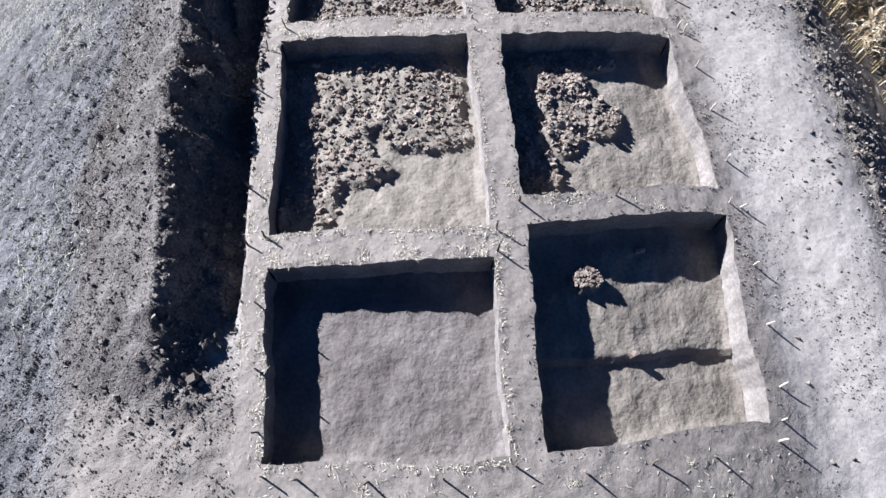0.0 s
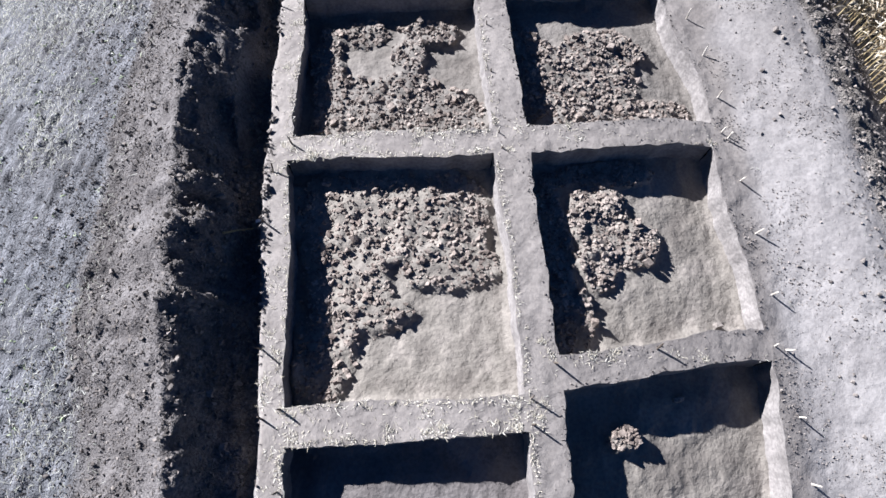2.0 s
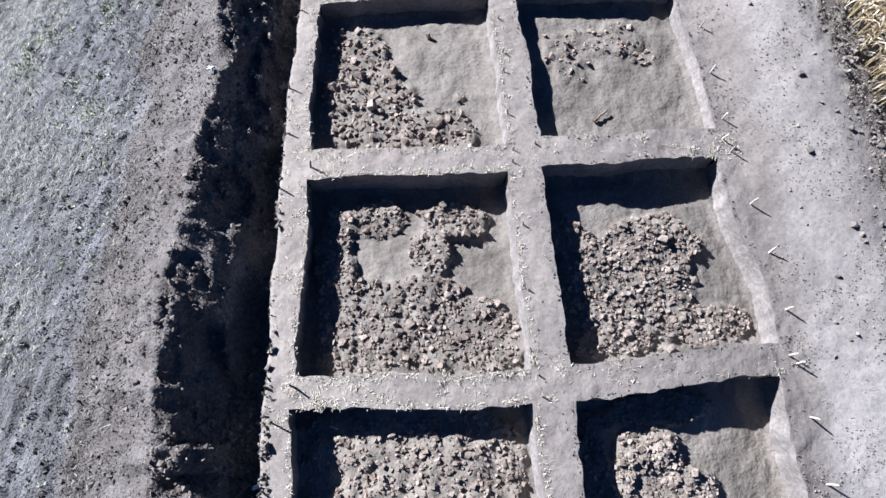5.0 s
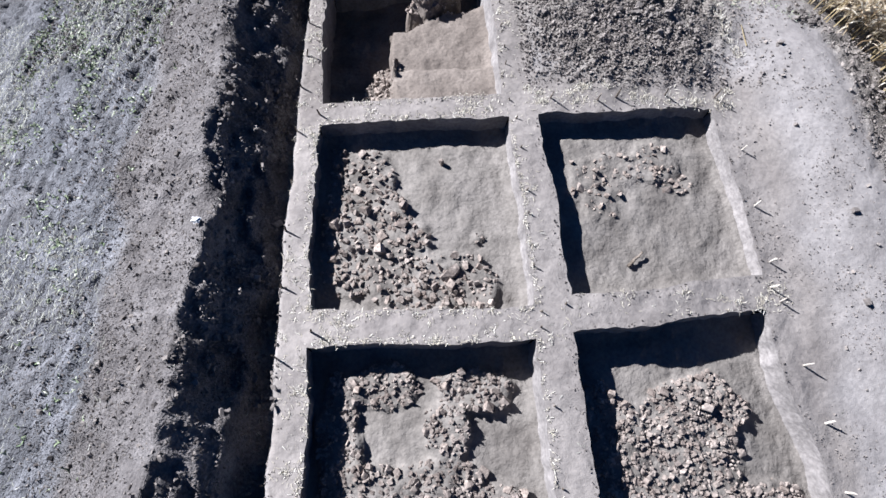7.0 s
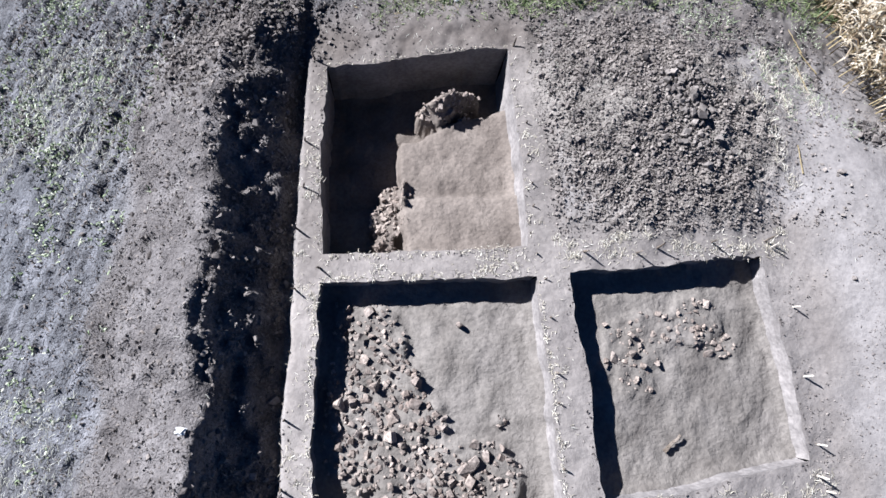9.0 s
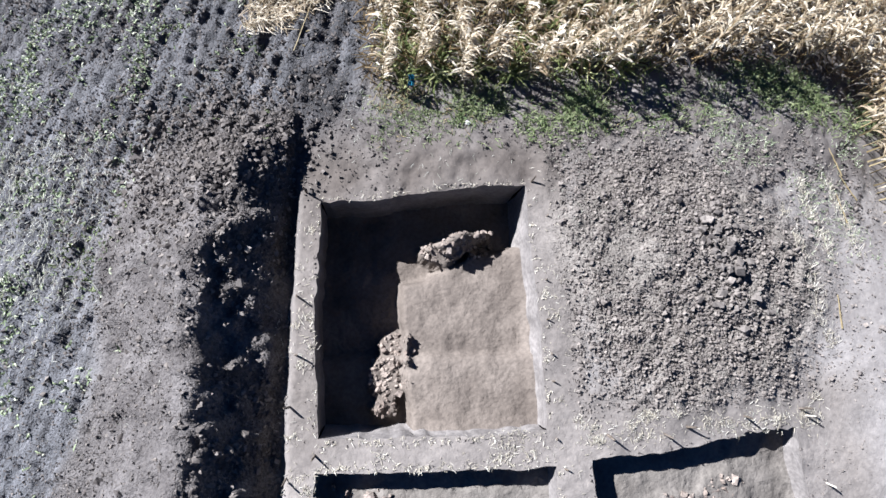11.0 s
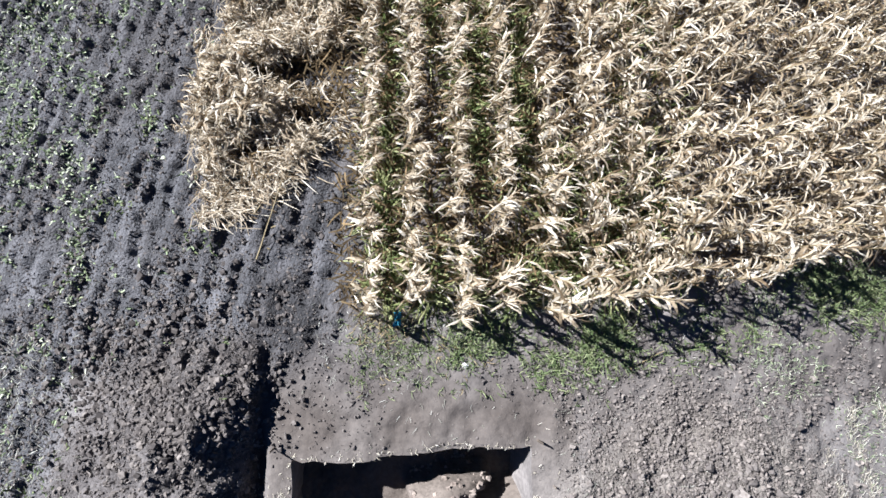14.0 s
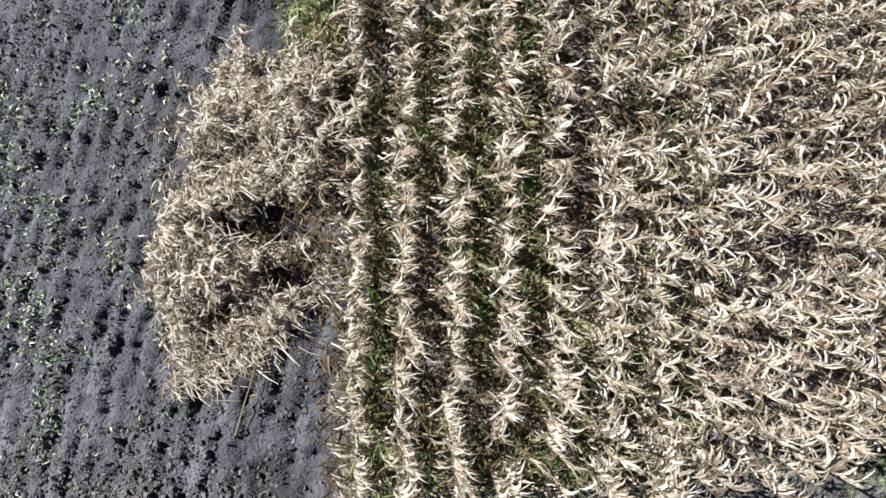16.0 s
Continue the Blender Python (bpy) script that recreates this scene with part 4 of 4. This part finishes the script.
CORN_H = 0.95
VARIANTS = [corn_plant(s, CORN_H * (0.84 + 0.05 * (s % 6)), 0.0, 0.84, 28, 0.2, 0.66, 0.80) for s in range(16)]
EDGE = [corn_plant(200 + s, CORN_H * (0.86 + 0.04 * (s % 6)), 0.0, 0.72, 27, 0.0, 0.66, 0.45) for s in range(14)]
LODGED = [corn_plant(100 + s, CORN_H * (0.75 + 0.06 * (s % 5)), 0.35, 0.90, 30, -0.2, 0.62, 0.9) for s in range(10)]


def front_y(x):
    return np.interp(x, [0.8, 1.8, 2.5, 4.0, 5.6, 6.5, 7.8, 9.0, 10.0], [20.40, 20.30, 20.22, 20.26, 20.48, 20.60, 20.88, 20.80, 20.6])


def side_x(y):
    return np.interp(y, [3, 5, 6, 8, 10.5, 12, 16, 18, 20.5], [15.0, 13.9, 13.3, 12.3, 11.6, 11.2, 11.2, 10.3, 10.0])


plant_places = []
for k in range(24):
    x = 1.32 + 0.61 * k
    y = float(front_y(x)) if x < 9.9 else 1.5
    while y < 30.3:
        px, py = x + 0.035 * (y - 22) + RNG.normal(0, 0.05), y + RNG.normal(0, 0.03)
        if (py > front_y(px) if px < 9.9 else px > side_x(py)) and not (px > 11.5 and py > 23) and RNG.uniform() > (0.10 if k == 0 else 0.06):
            plant_places.append((k, px, py))
        y += RNG.uniform(0.10, 0.16) if k < 5 or y - front_y(x) < 0.7 else RNG.uniform(0.12, 0.19)


def front_rise(x, y):
    """Plants at the crop's front stand a little taller, to lengthen their cast shadow."""
    return 1.0 + 0.13 * float(smooth(0.7, 0.3, y - front_y(x)))


def crop(name, label, places, variants, sizes=(0.82, 1.15), turn=0.45, rise=None):
    stalks, leaves = [[], [], 0], [[], [], 0]
    for n, (x, y) in enumerate(places):
        pair = variants[RNG.integers(len(variants))]
        s = RNG.uniform(*sizes) * (front_rise(x, y) if rise is None else float(rise(x, y)))
        a = RNG.normal(0, turn)
        m = turn_z(np.array(a)) * s
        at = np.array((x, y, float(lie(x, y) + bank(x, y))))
        for store, (v, f) in zip((stalks, leaves), pair):
            store[0].append(v @ m.T + at)
            store[1] += [tuple(i + store[2] for i in q) for q in f]
            store[2] += len(v)
    ob = tagged(new(name), label, "corn crop", kind="stuff")
    for pname, store, mat in (("stalks", stalks, STALK), ("leaves", leaves, CORN)):
        part(pname, mesh_of(pname, np.concatenate(store[0]).tolist(), store[1], mat, False), ob)["kind"] = "stuff"
    return ob


crop("corn_rows", "rows of dry straw-coloured corn with weedy gaps", [(x, y) for k, x, y in plant_places if k in (3, 4)], EDGE)
crop("corn_crop", "standing dry straw-coloured corn crop in rows", [(x, y) for k, x, y in plant_places if k > 4], VARIANTS)

# the three rows at the crop's edge, plant by plant
PLANT_MESHES = [(mesh_of("stalk", s[0].tolist(), s[1], STALK, False), mesh_of("leaves", v[0].tolist(), v[1], CORN, False)) for s, v in EDGE]
for k, x, y in plant_places:
    if k < 3:
        sm, lm = PLANT_MESHES[RNG.integers(len(PLANT_MESHES))]
        plant = tagged(new("corn_plant", sm), "dry standing corn plant with curled straw-coloured leaves", "corn plant", "edge rows of corn")
        sc = RNG.uniform(0.78, 1.0) if k == 0 else RNG.uniform(0.82, 1.08) * front_rise(x, y)
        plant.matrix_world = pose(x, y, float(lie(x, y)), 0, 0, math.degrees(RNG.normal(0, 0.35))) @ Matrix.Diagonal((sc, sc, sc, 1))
        part("leaves", lm, plant)


def block_edge(x, y):
    """The patch of flattened corn beside the rows."""
    left = np.interp(y, [21.5, 22.8, 23.2, 24.9, 26.0], [-1.1, -1.15, -1.1, -0.7, -0.35])
    low = np.interp(x, [-1.3, -0.6, 0.2, 0.7, 1.1], [21.65, 21.65, 22.15, 22.65, 23.2])
    wob = 0.5 * fbm(x, y, 2.5, 2, 413)
    hollow = np.hypot((x - 0.30) / 0.72, (y - 23.85) / 0.36) + wob < 1
    hollow |= np.hypot((x - 0.90) / 0.34, (y - 23.90) / 0.50) + wob < 1
    hollow |= np.hypot((x - 0.55) / 0.42, (y - 23.25) / 0.30) + wob < 1
    hollow |= np.hypot((x + 0.30) / 0.36, (y - 22.75) / 0.16) + wob < 1
    hollow |= np.hypot((x - 0.92) / 0.24, (y - 24.74) / 0.20) + wob < 1
    return (x > left) & (y > low) & (y < 26.0) & (x < 1.05) & ~hollow


def patch_rise(x, y):
    """How high the flattened corn stands: low along its near edge."""
    low = np.interp(x, [-1.3, -0.6, 0.2, 0.7, 1.1], [21.65, 21.65, 22.15, 22.65, 23.2])
    return (0.40 + 0.60 * smooth(0.0, 1.1, y - low)) * (0.55 + 0.9 * vnoise(x * 2.3, y * 2.3, 415))


bx, by = RNG.uniform(-1.7, 1.1, 2500), RNG.uniform(21.3, 26.6, 2500)
ok = block_edge(bx, by) & (vnoise(bx * 1.1, by * 1.1, 411) > 0.12)
hx, hy = RNG.uniform(-1.2, 1.1, 2600), RNG.uniform(21.9, 26.0, 2600)
inside = (hx > np.interp(hy, [21.5, 22.8, 23.2, 24.9, 26.0], [-0.9, -0.95, -0.9, -0.5, -0.15])) & (hy > np.interp(hx, [-1.3, -0.6, 0.2, 0.7, 1.1], [22.0, 22.0, 22.45, 22.9, 23.4])) & (hy < 25.8)
hx, hy = hx[inside], hy[inside]
# the dark brown also stands in for shade down in the hollows
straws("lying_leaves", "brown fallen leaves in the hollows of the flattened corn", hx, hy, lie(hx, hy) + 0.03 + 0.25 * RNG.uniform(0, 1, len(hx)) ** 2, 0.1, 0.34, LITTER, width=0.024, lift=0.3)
crop("flattened_corn", "patch of bent and tangled dry corn", list(zip(bx[ok][:820], by[ok][:820])), LODGED + EDGE[:4], (0.50, 0.78), 0.8, patch_rise)

ok = ok & (RNG.uniform(0, 1, len(bx)) < 0.95)
tx, ty = np.repeat(bx[ok], 3) + RNG.normal(0, 0.08, 3 * ok.sum()), np.repeat(by[ok], 3) + RNG.normal(0, 0.08, 3 * ok.sum())
straws("tangled_straw", "pale tangled strands on the flattened corn", tx, ty, lie(tx, ty) + RNG.uniform(0.15, 0.5, len(tx)) * patch_rise(tx, ty), 0.12, 0.36, CORN, width=0.014, lift=0.4, way=-0.4)

# ---------------------------------------------------------------- weeds and grass
def blades(name, label, x, y, lo, hi, width, material=GREEN):
    V, F, base = [], [], 0
    rng = np.random.default_rng(len(x))
    for px, py, pz in zip(x, y, ground_z(x, y)):
        for _ in range(3):
            v, f = corn_leaf(rng, 0.0, rng.uniform(lo, hi), width, rng.uniform(0, 6.283), rng.uniform(0.3, 1.6), rng.uniform(0.1, 0.9))
            V.append(v + np.array((px, py, pz)))
            F += [tuple(i + base for i in q) for q in f]
            base += len(v)
    return tagged(new(name, mesh_of(name, np.concatenate(V).tolist(), F, material, False)), label, "weeds", kind="stuff")


gx, gy = scatter(2500, 2.4, 11.0, 18.9, 21.2, lambda a, b: np.exp(-((b - front_y(a) + 0.50) / 0.40) ** 2) * (0.10 + 0.90 * smooth(0.38, 0.7, vnoise(a * 1.3, b * 1.6, 421))))
blades("grass_edge", "green grass and weeds along the corn's edge", gx, gy, 0.06, 0.20, 0.012)
gx, gy = scatter(3700, 1.4, 8.0, 20.4, 30.0, lambda a, b: smooth(6.5, 4.0, a) * smooth(0.22, 0.34, np.abs((a - 1.32 - 0.035 * (b - 22)) / 0.61 - np.round((a - 1.32 - 0.035 * (b - 22)) / 0.61))) * smooth(0.35, 0.75, vnoise(a * 0.9, b * 0.6, 425)))
blades("row_weeds", "green weeds between the corn rows", gx, gy, 0.25, 0.72, 0.026, BRIGHT_WEED)
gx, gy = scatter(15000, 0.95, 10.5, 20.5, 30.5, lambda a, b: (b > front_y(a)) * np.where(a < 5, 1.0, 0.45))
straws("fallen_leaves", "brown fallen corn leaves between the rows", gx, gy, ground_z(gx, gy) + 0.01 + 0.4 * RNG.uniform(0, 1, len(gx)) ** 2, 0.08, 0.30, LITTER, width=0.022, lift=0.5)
gx, gy = scatter(1100, -7.5, -0.6, 17.0, 28.5, lambda a, b: smooth(0.60, 0.85, vnoise(a * 1.9, b * 1.5, 431)) * soils(a, b)[0])
blades("field_weeds", "small green weeds in the tilled field", gx, gy, 0.03, 0.11, 0.022)
gx, gy = RNG.normal(0.95, 0.22, 260), RNG.normal(26.5, 0.28, 260)
blades("weed_clump", "clump of green weeds beside the flattened corn", gx, gy, 0.12, 0.40, 0.026, BRIGHT_WEED)
gx, gy = scatter(200, 0.7, 3.6, 18.9, 20.7, lambda a, b: np.exp(-((a - 1.7) / 0.9) ** 2 - ((b - 20.0) / 0.45) ** 2) * smooth(0.35, 0.7, vnoise(a * 2.5, b * 2.5, 423)))
gx2, gy2 = scatter(420, 0.9, 3.2, 19.0, 20.5, lambda a, b: np.exp(-((a - 1.8) / 0.7) ** 2 - ((b - 19.75) / 0.4) ** 2))
blades("low_grass", "low green and straw-coloured grass before the corn", gx2, gy2, 0.04, 0.15, 0.009, GREEN)
blades("dry_grass", "yellowish dry grass tufts", gx, gy, 0.05, 0.16, 0.010, STALK)

gx, gy = scatter(2600, -7.8, -1.0, 2.0, 28.5, lambda a, b: soils(a, b)[0] * (0.08 + 0.92 * smooth(0.55, 0.78, vnoise(a * 1.6, b * 1.1, 433))) * smooth(-2.2, -4.8, a - 0.22 * (b - 16) * (b > 16)) * (0.12 + 0.88 * smooth(11, 18, b)))
blades("pale_weeds", "small pale green weeds scattered over the tilled field", gx, gy, 0.05, 0.14, 0.026, PALE_GREEN)
gx, gy = scatter(750, 6.8, 11.0, 16.6, 20.6, lambda a, b: smooth(0.40, 0.7, vnoise(a * 1.4, b * 1.2, 435)) * smooth(16.4, 19.0, b + 0.7 * (a - 8.5)))
blades("thin_grass", "thin greenish grass on the bare ground by the corn", gx, gy, 0.03, 0.11, 0.008, PALE_GREEN)

# tufts and crumbs along the pits' rims
rx, ry = [], []
for (x0, x1, y0, y1), _, _ in PITS:
    for k in range(420):
        a, e = RNG.uniform(), RNG.integers(4)
        off = abs(RNG.normal(0, 0.05)) + 0.015
        nx, ny = ((x0 + a * (x1 - x0), y0 - off), (x0 + a * (x1 - x0), y1 + off), (x0 - off, y0 + a * (y1 - y0)), (x1 + off, y0 + a * (y1 - y0)))[e]
        rx.append(nx)
        ry.append(ny)
rx, ry = warp(np.array(rx), np.array(ry))
half = len(rx) // 2
blades("rim_stubble", "short dry stubble along the pit rims", rx[:half], ry[:half], 0.02, 0.10, 0.008, STRAW)
rs = 0.01 + 0.05 * RNG.uniform(0, 1, len(rx) - half) ** 2
rim = joined("rim_crumbs", SMALL, np.stack([rx[half:], ry[half:], ground_z(rx[half:], ry[half:])], 1), tumble(len(rs), 1.2), rs[:, None] * 1.2, DARK_CLOD)
tagged(new("rim_crumbs", rim), "crumbs of earth along the pit rims", "crumbs", kind="stuff")


# ---------------------------------------------------------------- single things
def at_ground(x, y):
    return float(ground_z(np.array([x]), np.array([y]))[0])


def lump_thing(name, label, category, place, size, material, seed, turn=0.0):
    v, f = block_lump(seed)
    ob = tagged(new(name, mesh_of(name, v.tolist(), f.tolist(), material, False)), label, category)
    ob.matrix_world = pose(*place, 0, 0, turn) @ Matrix.Diagonal((*size, 1))
    return ob


def stick(name, label, category, a, b, thick, material, seed):
    """A crooked stalk or branch from a to b."""
    r, a, b = random.Random(seed), Vector(a), Vector(b)
    d = (b - a).normalized()
    u = d.cross(Vector((0, 0, 1))).normalized()
    w = u.cross(d)
    verts, faces, rings, sides = [], [], 8, 5
    for k in range(rings):
        q = k / (rings - 1)
        c = a.lerp(b, q) + u * r.uniform(-1, 1) * thick * 0.15 + w * r.uniform(0, 0.6) * thick
        for i in range(sides):
            an = 6.2832 * i / sides
            verts.append(c + (u * math.cos(an) + w * math.sin(an)) * thick * (0.5 - 0.22 * q))
    for k in range(rings - 1):
        for i in range(sides):
            j = (i + 1) % sides
            faces.append((k * sides + i, k * sides + j, (k + 1) * sides + j, (k + 1) * sides + i))
    faces += [tuple(range(sides)), tuple((rings - 1) * sides + i for i in range(sides))]
    return tagged(new(name, mesh_of(name, [tuple(v) for v in verts], faces, material, False)), label, category)


def crumpled(name, label, category, place, size, material, seed):
    """A crumpled piece of plastic sheet."""
    r = np.random.default_rng(seed)
    n = 9
    q = np.linspace(-0.5, 0.5, n)
    A, B = np.meshgrid(q, q)
    rim = 1 - 0.35 * vnoise(A * 3 + 5, B * 3 + seed, seed)
    h = 0.5 * vnoise(A * 5 + seed, B * 5, seed + 1) * (1 - np.maximum(np.abs(A), np.abs(B)) * 1.4)
    v = np.stack([A * rim + 0.06 * r.normal(size=A.shape), B * rim + 0.06 * r.normal(size=A.shape), h], -1).reshape(-1, 3)
    ob = tagged(new(name, mesh_of(name, v.tolist(), grid_faces(n, n).tolist(), material, False)), label, category)
    ob.matrix_world = pose(*place, 0, 0, r.uniform(0, 360)) @ Matrix.Diagonal((*size, 1))
    return ob


p = on_floor(8, 0.34, 0.14)[0]
q = on_floor(8, 0.43, 0.21)[0]
stick("wood_piece", "short weathered piece of wood on the pit floor", "wood", p + (0, 0, 0.03), q + (0, 0, 0.07), 0.07, WOOD, 3)
p = on_floor(5, 0.58, 0.88)[0]
lump_thing("brick", "pale brick lying on the shaded pit floor", "brick", p + (0, 0, 0.03), (0.26, 0.13, 0.10), DAUB, 61, 5)
p = on_floor(5, 0.49, 0.375)[0]
lump_thing("stone", "pale stone on the edge of the floor's step", "stone", p + (0, 0, 0.04), (0.17, 0.14, 0.16), DAUB, 62, 20)
p = on_floor(3, 0.66, 0.80)[0]
lump_thing("stone", "small upright stone on the pit floor", "stone", p + (0, 0, 0.05), (0.09, 0.12, 0.22), DAUB, 63, 40)
p = on_floor(6, 0.84, 0.05)[0]
lump_thing("stone", "dark lump of earth in the pit's corner", "stone", p + (0, 0, 0.05), (0.16, 0.15, 0.20), CLOD, 64, 10)
lump_thing("earth_clod", "large dark clod at the foot of the spoil heap", "clod", (-1.09, -0.19, at_ground(-1.09, -0.19) + 0.07), (0.22, 0.19, 0.2), DARK_CLOD, 65, 30)
for k, (x, y, sx) in enumerate(((-0.7, 19.9, 0.17), (-2.0, 20.9, 0.2), (-1.2, 20.6, 0.16), (0.1, 20.6, 0.13), (-3.0, 19.4, 0.2))):
    lump_thing("earth_clod", "large dark clod on the tilled soil", "clod", (x, y, at_ground(x, y) + 0.05), (sx * 0.75, sx * 0.6, sx * 0.6), DARK_CLOD, 70 + k, 50 * k)
for k, (x, y) in enumerate(((9.5, 12.2), (9.75, 9.1), (9.2, 15.9), (10.2, 11.0), (9.3, 10.6))):
    lump_thing("earth_clod", "single clod on the pale bare ground", "clod", (x, y, at_ground(x, y) + 0.03), (0.13, 0.11, 0.12), CLOD, 80 + k, 70 * k)
bag = crumpled("plastic_bag", "crumpled blue plastic bag at the corn's edge", "bag", (1.71, 20.24, at_ground(1.71, 20.24) + 0.33), (0.12, 0.22, 0.15), BLUE, 5)
crumpled("plastic_scrap", "scrap of white plastic among the weeds", "litter", (2.62, 19.55, at_ground(2.62, 19.55) + 0.03), (0.09, 0.08, 0.07), PALE, 6)
crumpled("plastic_scrap", "scrap of white plastic on the heap", "litter", (-1.63, 12.27, at_ground(-1.63, 12.27) + 0.04), (0.16, 0.12, 0.12), PALE, 7)
crumpled("plastic_scrap", "scrap of white plastic beside the balk", "litter", (-0.66, 5.35, at_ground(-0.62, 5.35) + 0.03), (0.07, 0.12, 0.07), PALE, 8)
stick("corn_stalk", "fallen dry corn stalk on the soil", "corn stalk", (-0.24, 21.10, at_ground(-0.24, 21.10) + 0.03), (0.16, 22.20, at_ground(0.16, 22.20) + 0.35), 0.026, STALK, 11)
for x, y, a in ((-0.05, 21.55, 0.3), (-0.10, 21.25, -0.5), (-0.3, 21.75, 0.9)):
    stick("corn_stalk", "broken piece of dry corn stalk on the soil", "corn stalk", (x, y, at_ground(x, y) + 0.03), (x + 0.3 * math.cos(a), y + 0.3 * math.sin(a), at_ground(x, y) + 0.06), 0.028, STALK, 40)
stick("branch", "dry forked branch lying on the shaded heap", "branch", (-1.15, 5.0, at_ground(-1.15, 5.0) + 0.05), (-0.85, 5.35, at_ground(-0.85, 5.35) + 0.10), 0.04, STALK, 12)
for k, (x, y, a) in enumerate(((9.45, 18.9, 1.9), (9.3, 18.0, 1.7), (9.6, 18.4, 2.1), (5.2, 19.5, 0.4), (8.6, 16.2, 1.5))):
    dx, dy = 0.28 * math.cos(a), 0.28 * math.sin(a)
    stick("corn_stalk", "pale broken corn stalk on bare soil", "corn stalk", (x - dx, y - dy, at_ground(x - dx, y - dy) + 0.02), (x + dx, y + dy, at_ground(x + dx, y + dy) + 0.03), 0.024, STALK, 20 + k)
